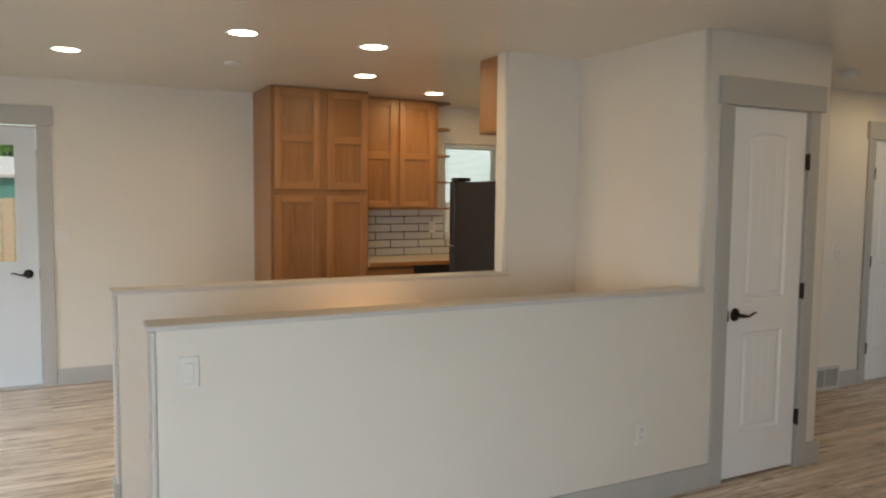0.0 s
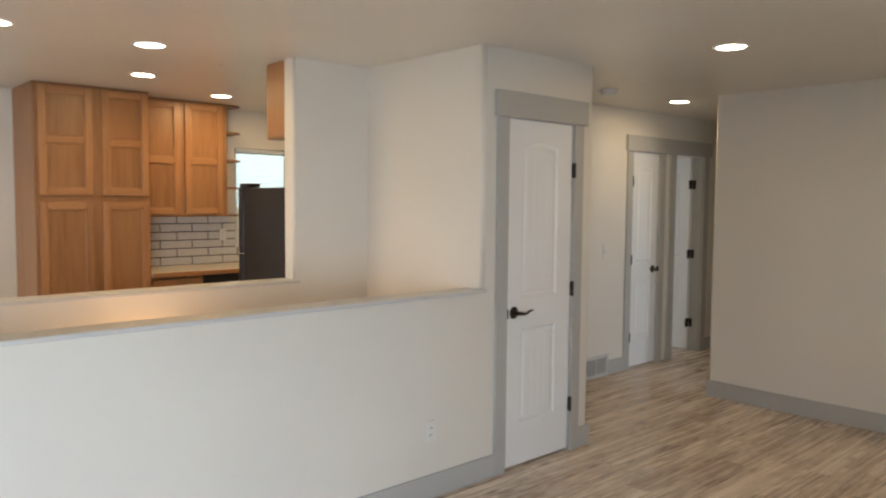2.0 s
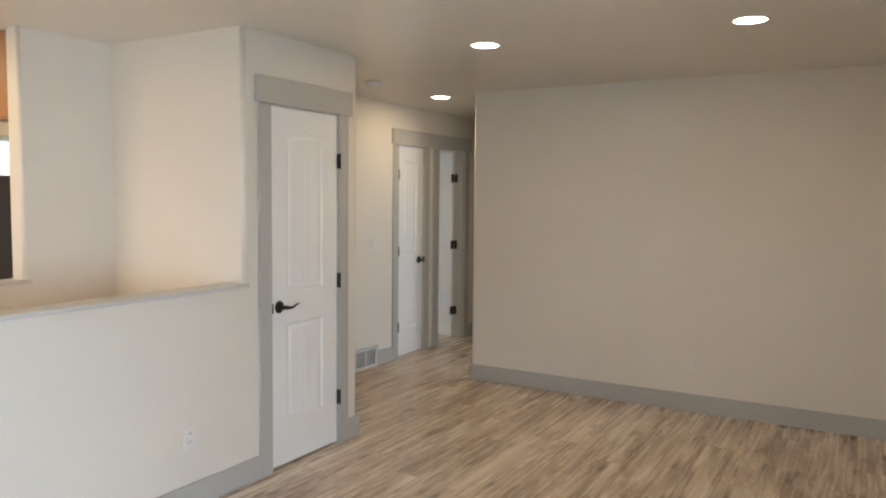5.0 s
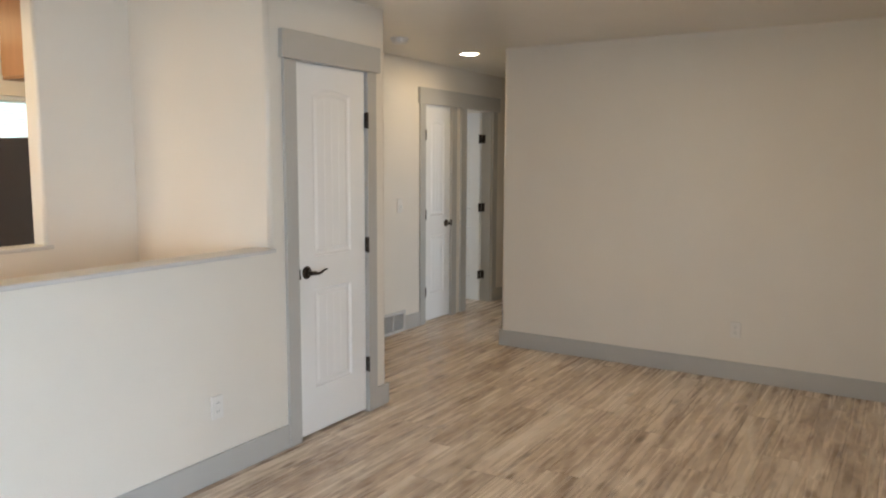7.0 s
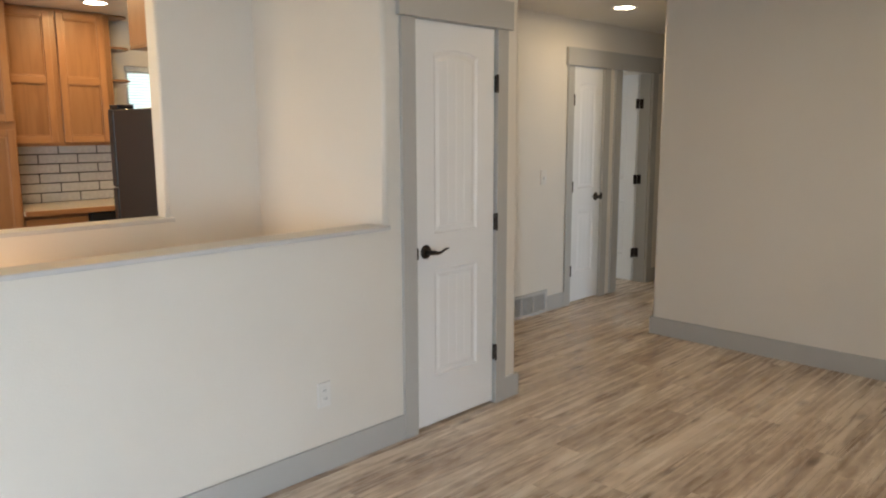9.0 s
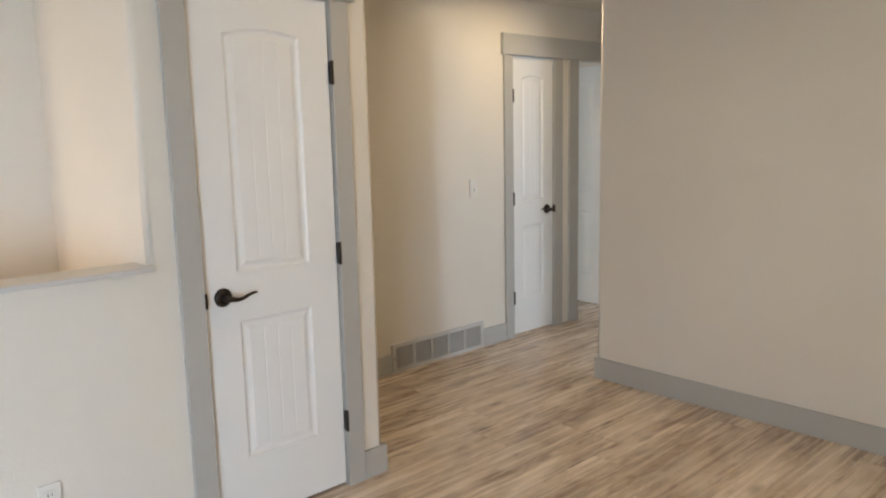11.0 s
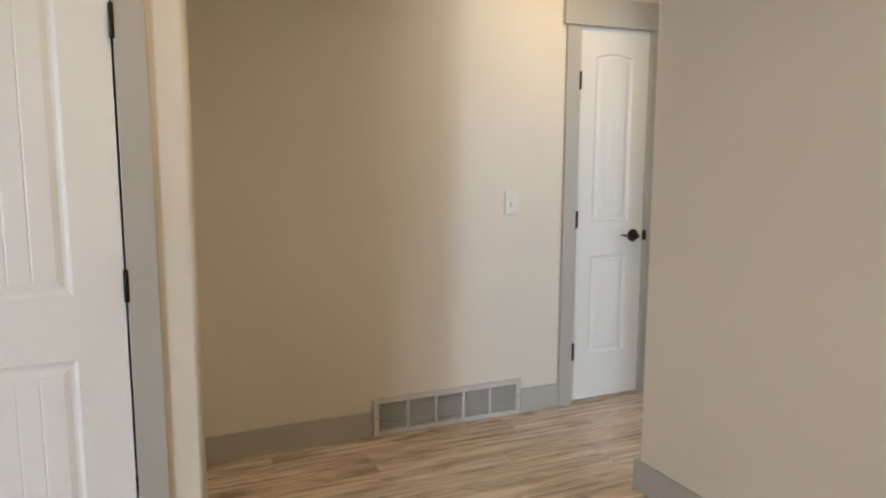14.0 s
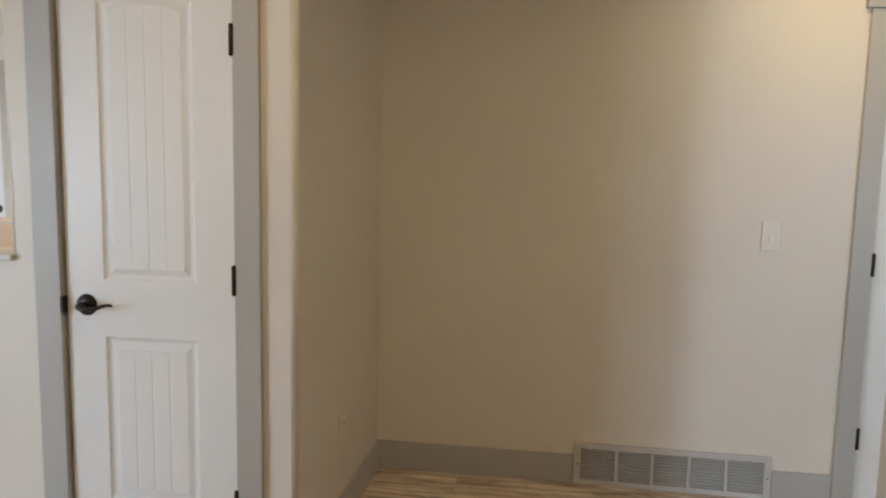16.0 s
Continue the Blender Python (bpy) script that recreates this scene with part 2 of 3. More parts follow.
def add_lathe(bm, profile, seg=28, m=None):
    """Turns (radius, height) points round z, then moves by m."""
    rings = []
    for r, z in profile:
        rings.append([bm.verts.new((r * math.cos(2 * math.pi * k / seg), r * math.sin(2 * math.pi * k / seg), z)) for k in range(seg)] if r > 1e-6 else [bm.verts.new((0, 0, z))])
    made = [v for g in rings for v in g]
    for a, b in zip(rings, rings[1:]):
        for k in range(seg):
            q = [a[k % len(a)], a[(k + 1) % len(a)], b[(k + 1) % len(b)], b[k % len(b)]]
            q = list(dict.fromkeys(q))
            if len(q) > 2:
                bm.faces.new(q).smooth = True
    if m:
        bmesh.ops.transform(bm, matrix=m, verts=made)
    return bm


def add_tube(bm, points, radii, seg=10, flat=1.0):
    """A bar through points with a radius at each; flat squashes it in z."""
    rings = []
    pts = [Vector(p) for p in points]
    for i, p in enumerate(pts):
        d = (pts[min(i + 1, len(pts) - 1)] - pts[max(i - 1, 0)]).normalized()
        up = Vector((0, 0, 1)) if abs(d.z) < 0.9 else Vector((0, 1, 0))
        s = d.cross(up).normalized()
        u = s.cross(d)
        rings.append([bm.verts.new(p + (s * math.cos(a) + u * math.sin(a) * flat) * radii[i]) for a in [2 * math.pi * k / seg for k in range(seg)]])
    for a, b in zip(rings, rings[1:]):
        for k in range(seg):
            bm.faces.new((a[k], a[(k + 1) % seg], b[(k + 1) % seg], b[k])).smooth = True
    bm.faces.new(rings[0][::-1]), bm.faces.new(rings[-1])
    return bm


def mesh_of(name, bm, material):
    bmesh.ops.recalc_face_normals(bm, faces=bm.faces)
    me = bpy.data.meshes.new(name)
    bm.to_mesh(me)
    bm.free()
    me.materials.append(material)
    return me


def part(name, bm, material, parent=None, label=""):
    """One mesh object, under a thing or a part where there is one."""
    ob = new(name, bm if isinstance(bm, bpy.types.Mesh) else mesh_of(name, bm, material))
    if parent:
        ob.parent = parent
    return tagged(ob, label)


def thing(name, label, category, at=None, group="", kind=""):
    ob = new(name)
    if at:
        ob.matrix_basis = at
    return tagged(ob, label, category, group, kind)


def structure(name, bm, material, label, category):
    return tagged(part(name, bm, material), label, category, kind="structure")


# ---- structure ----
SOUTH, NORTH, WEST, EAST = -1.80, 6.70, -2.80, 8.80
FRONT = 2.878     # stair half wall and closet front
BACK = 3.945      # stair back wall and hall wall
LIV = 5.845       # end wall of the living room
HALL_S = 2.956

floor = structure("floor", boxes([
    (WEST - 0.2, EAST + 0.2, SOUTH - 0.2, FRONT + 0.11, -0.22, -0.006), (WEST - 0.2, 0.44, FRONT + 0.11, BACK, -0.22, -0.006),
    (3.20, EAST + 0.2, FRONT + 0.11, BACK, -0.22, -0.006), (WEST - 0.2, EAST + 0.2, BACK, 7.4, -0.22, -0.006)]), DARK, "tan rustic wood-look vinyl plank floor", "floor")
ceiling = structure("ceiling", box(WEST - 0.2, EAST + 0.2, SOUTH - 0.2, 7.4, CEIL, CEIL + 0.12), CEILING, "smooth off-white satin painted ceiling", "ceiling")

T = 0.15
wall_north = structure("wall_north", boxes([
    (WEST, -0.950, NORTH, NORTH + T, 0, CEIL), (-0.950, -0.003, NORTH, NORTH + T, 2.075, CEIL), (-0.003, 3.565, NORTH, NORTH + T, 0, CEIL),
    (3.565, 4.80, NORTH, NORTH + T, 0, 1.12), (3.565, 4.80, NORTH, NORTH + T, 2.07, CEIL), (4.80, 5.10, NORTH, NORTH + T, 0, CEIL)]), WALL, "cream painted wall behind the kitchen", "wall")
wall_kitchen_east = structure("wall_kitchen_east", box(4.98, 5.10, BACK + 0.115, NORTH, 0, CEIL), WALL, "cream painted kitchen side wall", "wall")
wall_west = structure("wall_west", boxes([
    (WEST - T, WEST, SOUTH, 4.0, 0, CEIL), (WEST - T, WEST, 4.0, 5.8, 2.05, CEIL), (WEST - T, WEST, 5.8, NORTH + T, 0, CEIL)]), WALL, "cream painted side wall with patio opening", "wall")
wall_south = structure("wall_south", boxes([
    (WEST - T, -2.6, SOUTH - T, SOUTH, 0, CEIL), (-2.6, -0.2, SOUTH - T, SOUTH, 0, 0.2), (-2.6, -0.2, SOUTH - T, SOUTH, 2.1, CEIL), (-0.2, LIV + 0.115, SOUTH - T, SOUTH, 0, CEIL)]), WALL, "cream painted front wall with wide window", "wall")

bm = bmesh.new()
add_prism(bm, [(LIV, SOUTH), (LIV + 0.115, SOUTH), (LIV + 0.115, HALL_S - 0.115), (5.99, HALL_S - 0.115), (5.99, HALL_S), (LIV, HALL_S, 0.018)], 0, CEIL)
add_box(bm, 5.99, 6.86, HALL_S - 0.115, HALL_S, 2.06, CEIL)
add_box(bm, 6.86, EAST, HALL_S - 0.115, HALL_S, 0, CEIL)
wall_living = structure("wall_living", bm, WALL, "plain beige painted living room end wall", "wall")

bm = bmesh.new()
add_prism(bm, [(2.56, BACK), (6.13, BACK), (6.13, BACK + 0.115), (2.56, BACK + 0.115)], 0, 1.07)
add_prism(bm, [(2.56, BACK, 0.016), (6.13, BACK), (6.13, BACK + 0.115), (2.56, BACK + 0.115, 0.016)], 1.07, CEIL)
for r in ((6.13, 6.67, 2.06, CEIL), (6.67, 6.93, 0, CEIL), (6.93, 7.487, 2.06, CEIL), (7.487, EAST, 0, CEIL)):
    add_box(bm, r[0], r[1], BACK, BACK + 0.115, r[2], r[3])
wall_hall = structure("wall_hall", bm, WALL, "cream painted hallway wall with two doorways", "wall")
wall_east = structure("wall_east", box(EAST, EAST + T, SOUTH, 7.2, 0, CEIL), WALL, "cream painted wall closing the hallway", "wall")
wall_bedroom = structure("wall_bedroom", boxes([(LIV + 0.115, 7.6, -0.85, -0.70, 0, CEIL), (7.6, 8.3, -0.85, -0.70, 0, 0.4), (7.6, 8.3, -0.85, -0.70, 2.1, CEIL), (8.3, EAST, -0.85, -0.70, 0, CEIL)]), WALL, "cream painted bedroom wall with window", "wall")
wall_end_room = structure("wall_end_room", boxes([(5.10, 6.6, 7.0, 7.15, 0, CEIL), (6.6, 7.8, 7.0, 7.15, 0, 0.8), (6.6, 7.8, 7.0, 7.15, 2.0, CEIL), (7.8, EAST, 7.0, 7.15, 0, CEIL)]), WALL, "cream painted room wall with window", "wall")

bm = bmesh.new()
add_prism(bm, [(3.114, FRONT), (3.302, FRONT), (3.302, FRONT + 0.11), (3.24, FRONT + 0.11), (3.24, BACK), (3.114, BACK)], 0, 1.07)
add_prism(bm, [(3.114, FRONT, 0.022), (3.302, FRONT), (3.302, FRONT + 0.11), (3.24, FRONT + 0.11), (3.24, BACK), (3.114, BACK)], 1.07, CEIL)
add_prism(bm, [(3.908, FRONT), (4.103, FRONT, 0.022), (4.103, BACK), (3.98, BACK), (3.98, FRONT + 0.11), (3.908, FRONT + 0.11)], 0, CEIL)
add_box(bm, 3.302, 3.908, FRONT, FRONT + 0.11, 2.06, CEIL)
wall_closet = structure("wall_closet", bm, WALL, "cream painted closet walls with rounded corners", "wall")
structure("wall_stairwell", boxes([(0.44, 3.20, FRONT, FRONT + 0.11, -2.6, 0), (0.44, 3.20, BACK, BACK + 0.11, -2.6, 0), (3.20, 3.31, FRONT, BACK + 0.11, -2.6, 0), (0.33, 0.44, FRONT, BACK + 0.11, -2.6, -0.22)]), WALL, "cream painted stairwell walls below the floor", "wall")


def half_wall(name, x0, x1, y0, y1, label):
    ob = structure(name, box(x0, x1, y0, y1, 0, 1.066), WALL, label, "half wall")
    return ob


pony_a = half_wall("half_wall_front", 0.425, 3.114, FRONT, FRONT + 0.11, "cream painted half wall guarding the stairs")
part("cap", box(0.395, 3.134, FRONT - 0.022, FRONT + 0.135, 1.067, 1.088, 0.005), CAP, pony_a, "pale grey painted wooden cap")
part("end_trim", box(0.406, 0.424, FRONT - 0.012, FRONT + 0.122, 0, 1.066, 0.006), CAP, pony_a, "pale grey painted end board")
pony_b = half_wall("half_wall_back", 0.365, 2.56, BACK, BACK + 0.115, "cream painted half wall between stairs and kitchen")
part("cap", box(0.338, 2.595, BACK - 0.022, BACK + 0.135, 1.067, 1.088, 0.005), CAP, pony_b, "pale grey painted wooden cap")
part("end_trim", box(0.346, 0.364, BACK - 0.012, BACK + 0.122, 0.13, 1.066, 0.006), CAP, pony_b, "pale grey painted end board")
part("plinth", box(0.334, 0.364, BACK - 0.016, BACK + 0.13, 0.0, 0.13, 0.003), TRIM, pony_b, "grey baseboard return")

# stairs going down
stairs = thing("staircase", "carpeted stairs going down between the half walls", "stairs", kind="structure")
for i in range(11):
    part("step", box(0.44 + 0.25 * i, 0.44 + 0.25 * (i + 1) + 0.025, FRONT + 0.112, BACK - 0.002, -2.6, -0.185 * (i + 1), 0.008), CARPET, stairs)


def baseboard(name, x0, x1, y0, y1, h=0.13):
    return structure(name, box(x0, x1, y0, y1, 0, h, 0.003), TRIM, "flat grey painted baseboard", "baseboard")


B = 0.015
baseboard("baseboard_half_wall", 0.41, 3.216, FRONT - B, FRONT - 0.0005)
baseboard("baseboard_closet_front", 3.992, 4.103 + B, FRONT - B, FRONT - 0.0005)
baseboard("baseboard_closet_side", 4.1035, 4.103 + B, FRONT, BACK - B)
baseboard("baseboard_hall_a", 4.1035, 5.0, BACK - B, BACK - 0.0005)
baseboard("baseboard_hall_b", 5.842, 6.084, BACK - B, BACK - 0.0005)
baseboard("baseboard_hall_end", 7.585, EAST, BACK - B, BACK - 0.0005)
baseboard("baseboard_living", LIV - B, LIV - 0.0005, SOUTH, HALL_S + B)
baseboard("baseboard_hall_south", LIV, 5.975, HALL_S + 0.0005, HALL_S + B)
baseboard("baseboard_kitchen", 0.090, 1.66, NORTH - B, NORTH - 0.0005)
baseboard("baseboard_dining", WEST, -1.06, NORTH - B, NORTH - 0.0005)

# ---- doors ----


def camber(x, half, rise):
    """Height of a shallow arch above its springing."""
    return rise * (1 - (x / half) ** 2)


def add_panel(bm, cx, w, z0, z1, rise, y):
    """A moulded door panel facing -y: cove, flat, bevel up and a field of grooved boards."""
    n = 12

    def ring(inset, depth):
        half = w / 2 - inset
        pts = [(cx - half, z0 + inset), (cx + half, z0 + inset)]
        for k in range(n + 1):
            x = half - 2 * half * k / n
            pts.append((cx + x, z1 - inset + camber(x, half, rise)))
        return [bm.verts.new((px, y + depth, pz)) for px, pz in pts]

    rings = [ring(0, 0), ring(0.005, 0.0045), ring(0.012, 0.0082), ring(0.021, 0.0086), ring(0.040, 0.0030)]
    for a, b in zip(rings, rings[1:]):
        for k in range(len(a)):
            bm.faces.new((a[k], a[(k + 1) % len(a)], b[(k + 1) % len(b)], b[k]))
    half = w / 2 - 0.040
    xs = []
    boards = 4 if w > 0.3 else 3
    for k in range(boards):
        a = -half + 2 * half * k / boards
        if k:
            xs += [(a - 0.0035, 0.0030), (a, 0.0043), (a + 0.0035, 0.0030)]
        else:
            xs.append((a, 0.0030))
        for j in (1, 2):
            xs.append((a + 2 * half / boards * j / 3, 0.0030))
    xs.append((half, 0.0030))
    lo = [bm.verts.new((cx + x, y + d, z0 + 0.040)) for x, d in xs]
    hi = [bm.verts.new((cx + x, y + d, z1 - 0.040 + camber(x, half, rise))) for x, d in xs]
    for k in range(len(xs) - 1):
        bm.faces.new((lo[k], lo[k + 1], hi[k + 1], hi[k]))
    return bm


def add_poly(bm, pts, y0, y1):
    a = [bm.verts.new((x, y0, z)) for x, z in pts]
    b = [bm.verts.new((x, y1, z)) for x, z in pts]
    bm.faces.new(a), bm.faces.new(b[::-1])
    for k in range(len(pts)):
        bm.faces.new((a[k], b[k], b[(k + 1) % len(pts)], a[(k + 1) % len(pts)]))


def lever(parent, x, z, y, way):
    """Bronze lever handle on a round rose, facing -y; the lever points along way (1 or -1)."""
    bm = add_lathe(bmesh.new(), [(0, 0.014), (0.020, 0.013), (0.031, 0.009), (0.036, 0.003), (0.036, 0), (0, 0)], 28, pose(x, y, z, 90))
    handle = part("handle", bm, BRONZE, parent, "dark bronze lever handle")
    bm = add_tube(bmesh.new(), [(x, y - 0.010, z), (x, y - 0.045, z), (x + way * 0.012, y - 0.053, z), (x + way * 0.034, y - 0.053, z - 0.005), (x + way * 0.058, y - 0.052, z - 0.003), (x + way * 0.084, y - 0.050, z + 0.007), (x + way * 0.104, y - 0.048, z + 0.011), (x + way * 0.118, y - 0.046, z + 0.010)],
                  [0.012, 0.012, 0.0115, 0.0085, 0.0068, 0.0058, 0.005, 0.004], 12)
    part("lever", bm, BRONZE, handle)


def panel_door(name, w, label, hinge_left, h=2.033, knob=0.914, latch=True):
    """A moulded two-panel door: origin at its lower left corner, face in the plane y=0, looking to -y."""
    d = thing(name, label, "door", kind="structure")
    s, t = (0.133 if w > 0.55 else 0.108), 0.035
    p = [(0.254, 0.812, 0.0), (0.998, 1.882, 0.022)]
    bm = bmesh.new()
    add_box(bm, 0, w, 0.012, t, 0, h)
    add_box(bm, 0, s, 0, 0.012, 0, h)
    add_box(bm, w - s, w, 0, 0.012, 0, h)
    add_box(bm, s, w - s, 0, 0.012, 0, p[0][0])
    add_box(bm, s, w - s, 0, 0.012, p[0][1], p[1][0])
    half = w / 2 - s
    arch = [(w / 2 - half + 2 * half * k / 12, p[1][1] + camber(-half + 2 * half * k / 12, half, p[1][2])) for k in range(13)]
    add_poly(bm, arch + [(w - s, h), (s, h)], 0, 0.012)
    leaf = part("leaf", bm, DOORPAINT, d)
    for z0, z1, rise in p:
        part("panel", add_panel(bmesh.new(), w / 2, w - 2 * s, z0, z1, rise, 0), DOORPAINT, d)
    hx = -0.004 if hinge_left else w + 0.004
    for z in (0.285, 1.020, 1.755):
        bm = add_lathe(bmesh.new(), [(0, -0.048), (0.004, -0.048), (0.0075, -0.045), (0.0075, 0.045), (0.004, 0.048), (0, 0.048)], 12, pose(hx, -0.022, z))
        add_box(bm, hx - 0.002, hx + 0.002, -0.022, 0.004, z - 0.044, z + 0.044)
        part("hinge", bm, BRONZE, d, "dark bronze hinge")
    kx = w - 0.066 if hinge_left else 0.070
    lever(d, kx, knob, 0, -1 if hinge_left else 1)
    if latch:
        ex, lip = (w + 0.001, 0.010) if hinge_left else (-0.001, -0.010)
        part("latch_plate", box(min(ex, ex + lip), max(ex, ex + lip), -0.0245, 0.010, knob - 0.028, knob + 0.028, 0.001), BRONZE, d, "dark bronze latch plate")
    return d


def casing(name, x0, x1, y, head_z, left, right, h0, h1, label="grey painted door casing with a plain wide head"):
    """Flat casing boards on a wall that faces -y, with jambs that reach through it."""
    c = thing(name, label, "door casing", kind="structure")
    part("side_board", box(x0 - left, x0 - 0.004, y - 0.019, y - 0.0005, 0, head_z, 0.002), TRIM, c)
    part("side_board", box(x1 + 0.004, x1 + right, y - 0.019, y - 0.0005, 0, head_z, 0.002), TRIM, c)
    part("head_board", box(h0, h1, y - 0.030, y - 0.0005, head_z + 0.001, head_z + 0.146, 0.003), TRIM, c)
    part("jamb", boxes([(x0 - 0.016, x0 - 0.004, y, y + 0.112, 0, head_z), (x1 + 0.004, x1 + 0.016, y, y + 0.112, 0, head_z)]), TRIM, c)
    part("head_jamb", box(x0 - 0.004, x1 + 0.004, y, y + 0.112, 2.048, 2.059), TRIM, c)
    return c


casing("trim_closet_door", 3.308, 3.902, FRONT, 2.052, 0.094, 0.088, 3.194, 4.021)
closet_door = panel_door("door_1", 0.586, "white two-panel closet door with dark bronze hardware, closed", False)
closet_door.matrix_basis = pose(3.313, FRONT + 0.004, 0.016)
casing("trim_hall_door", 6.172, 6.630, BACK, 2.052, 0.088, 0.10, 6.062, 7.62, "grey casing with one long head over two doors")
hall_door = panel_door("door_2", 0.458, "narrow white two-panel hall door with bronze lever, closed", True)
hall_door.matrix_basis = pose(6.172, BACK + 0.004, 0.016)
c3 = thing("trim_end_door", "grey painted casing of the open doorway", "door casing", kind="structure")
part("side_board", box(6.815, 6.926, BACK - 0.019, BACK - 0.0005, 0, 2.052, 0.002), TRIM, c3)
part("side_board", box(7.49, 7.585, BACK - 0.019, BACK - 0.0005, 0, 2.052, 0.002), TRIM, c3)
part("jamb", boxes([(6.93, 6.942, BACK, BACK + 0.114, 0, 2.05), (7.475, 7.487, BACK, BACK + 0.114, 0, 2.05)]), TRIM, c3)
end_door = panel_door("door_3", 0.53, "white two-panel door standing open into a room", False, latch=False)
for z in (0.285, 1.020, 1.755):
    bm = add_box(bmesh.new(), 0.5302, 0.5325, 0.003, 0.033, z - 0.046, z + 0.046)
    add_box(bm, 0.534, 0.574, 0.0355, 0.0385, z - 0.046, z + 0.046)
    part("hinge_leaf", bm, BRONZE, end_door, "dark bronze hinge leaf")
end_door.matrix_basis = pose(7.436, BACK + 0.115 + 0.53, 0.012, 0, 0, -90)

# back door with a half light
back_door = thing("door_4", "pale exterior door with half glass and black lever, closed", "door", kind="structure")
DX0, DX1, DY = -0.930, -0.022, NORTH + 0.01
gx0, gx1, gz0, gz1 = DX0 + 0.14, DX1 - 0.138, 0.995, 1.92
part("leaf", boxes([(DX0, gx0, DY, DY + 0.044, 0.02, 2.06), (gx1, DX1, DY, DY + 0.044, 0.02, 2.06), (gx0, gx1, DY, DY + 0.044, 0.02, gz0), (gx0, gx1, DY, DY + 0.044, gz1, 2.06)]), EXTDOOR, back_door)
part("glass_frame", boxes([(gx0 - 0.02, gx0 + 0.012, DY - 0.010, DY - 0.0005, gz0 - 0.02, gz1 + 0.02), (gx1 - 0.012, gx1 + 0.02, DY - 0.010, DY - 0.0005, gz0 - 0.02, gz1 + 0.02),
                           (gx0 + 0.012, gx1 - 0.012, DY - 0.010, DY - 0.0005, gz0 - 0.02, gz0 + 0.012), (gx0 + 0.012, gx1 - 0.012, DY - 0.010, DY - 0.0005, gz1 - 0.012, gz1 + 0.02)]), EXTDOOR, back_door)
pane = part("pane", box(gx0, gx1, DY + 0.018, DY + 0.024, gz0, gz1), GLASS, back_door, "clear glass pane")
pane.visible_shadow = False
lever(back_door, DX1 - 0.075, 0.905, DY, -1)
part("latch_plate", box(DX1 - 0.001, DX1 + 0.004, DY - 0.002, DY + 0.03, 0.875, 0.935), BRONZE, back_door)
casing("trim_back_door", DX0, DX1, NORTH, 2.068, 0.105, 0.105, DX0 - 0.125, DX1 + 0.125)
part("threshold", box(DX0, DX1, NORTH - 0.03, NORTH + 0.14, 0, 0.02, 0.004), TRIM, back_door, "grey painted threshold")


# ---- windows ----


def window(name, x0, x1, z0, z1, y, label, m=None):
    w = thing(name, label, "window", m, kind="structure")
    f = 0.045
    part("window_frame", boxes([(x0, x0 + f, y + 0.05, y + 0.11, z0, z1), (x1 - f, x1, y + 0.05, y + 0.11, z0, z1), (x0 + f, x1 - f, y + 0.05, y + 0.11, z0, z0 + f), (x0 + f, x1 - f, y + 0.05, y + 0.11, z1 - f, z1),
                                ((x0 + x1) / 2 - 0.02, (x0 + x1) / 2 + 0.02, y + 0.055, y + 0.105, z0 + f, z1 - f)]), WHITE, w)
    for a, b in ((x0 + f, (x0 + x1) / 2 - 0.02), ((x0 + x1) / 2 + 0.02, x1 - f)):
        p = part("pane", box(a, b, y + 0.078, y + 0.084, z0 + f, z1 - f), GLASS, w, "clear glass pane")
        p.visible_shadow = False
    part("window_sill", box(x0, x1, y - 0.025, y + 0.05, z0 - 0.012, z0 + 0.006, 0.003), WHITE, w)
    return w


kitchen_window = window("window_1", 3.565, 4.80, 1.12, 2.07, NORTH, "white kitchen window behind lowered blinds")
window("window_2", -2.6, -0.2, 0.2, 2.1, -SOUTH, "wide white living room window", pose(-2.8, 0, 0, 0, 0, 180))
window("window_3", 4.0, 5.8, 0.02, 2.05, -WEST, "white sliding patio door", pose(0, 0, 0, 0, 0, 90))
window("window_4", 7.6, 8.3, 0.4, 2.1, 0.70, "white bedroom window", pose(15.9, 0, 0, 0, 0, 180))
window("window_5", 6.6, 7.8, 0.8, 2.0, 7.0, "white window of the end room")
blind = thing("window_blind", "white horizontal slat blind lowered over the kitchen window", "blind")
part("headrail", box(3.578, 4.785, NORTH + 0.004, NORTH + 0.044, 2.025, 2.065, 0.004), BLIND, blind)
slat = mesh_of("slat", box(-0.60, 0.60, -0.0125, 0.0125, -0.0008, 0.0008), BLIND)
for i in range(36):
    ob = part("slat", slat, None, blind)
    ob.matrix_basis = pose(4.183, NORTH + 0.024, 2.012 - 0.0235 * i, 26)
part("bottom_rail", box(3.585, 4.78, NORTH + 0.012, NORTH + 0.036, 1.138, 1.160, 0.003), BLIND, blind)
for x in (3.82, 4.22, 4.62):
    part("ladder_cord", box(x - 0.001, x + 0.001, NORTH + 0.0095, NORTH + 0.0115, 1.16, 2.03), BLIND, blind)

# ---- lamps and fittings ----
first = None
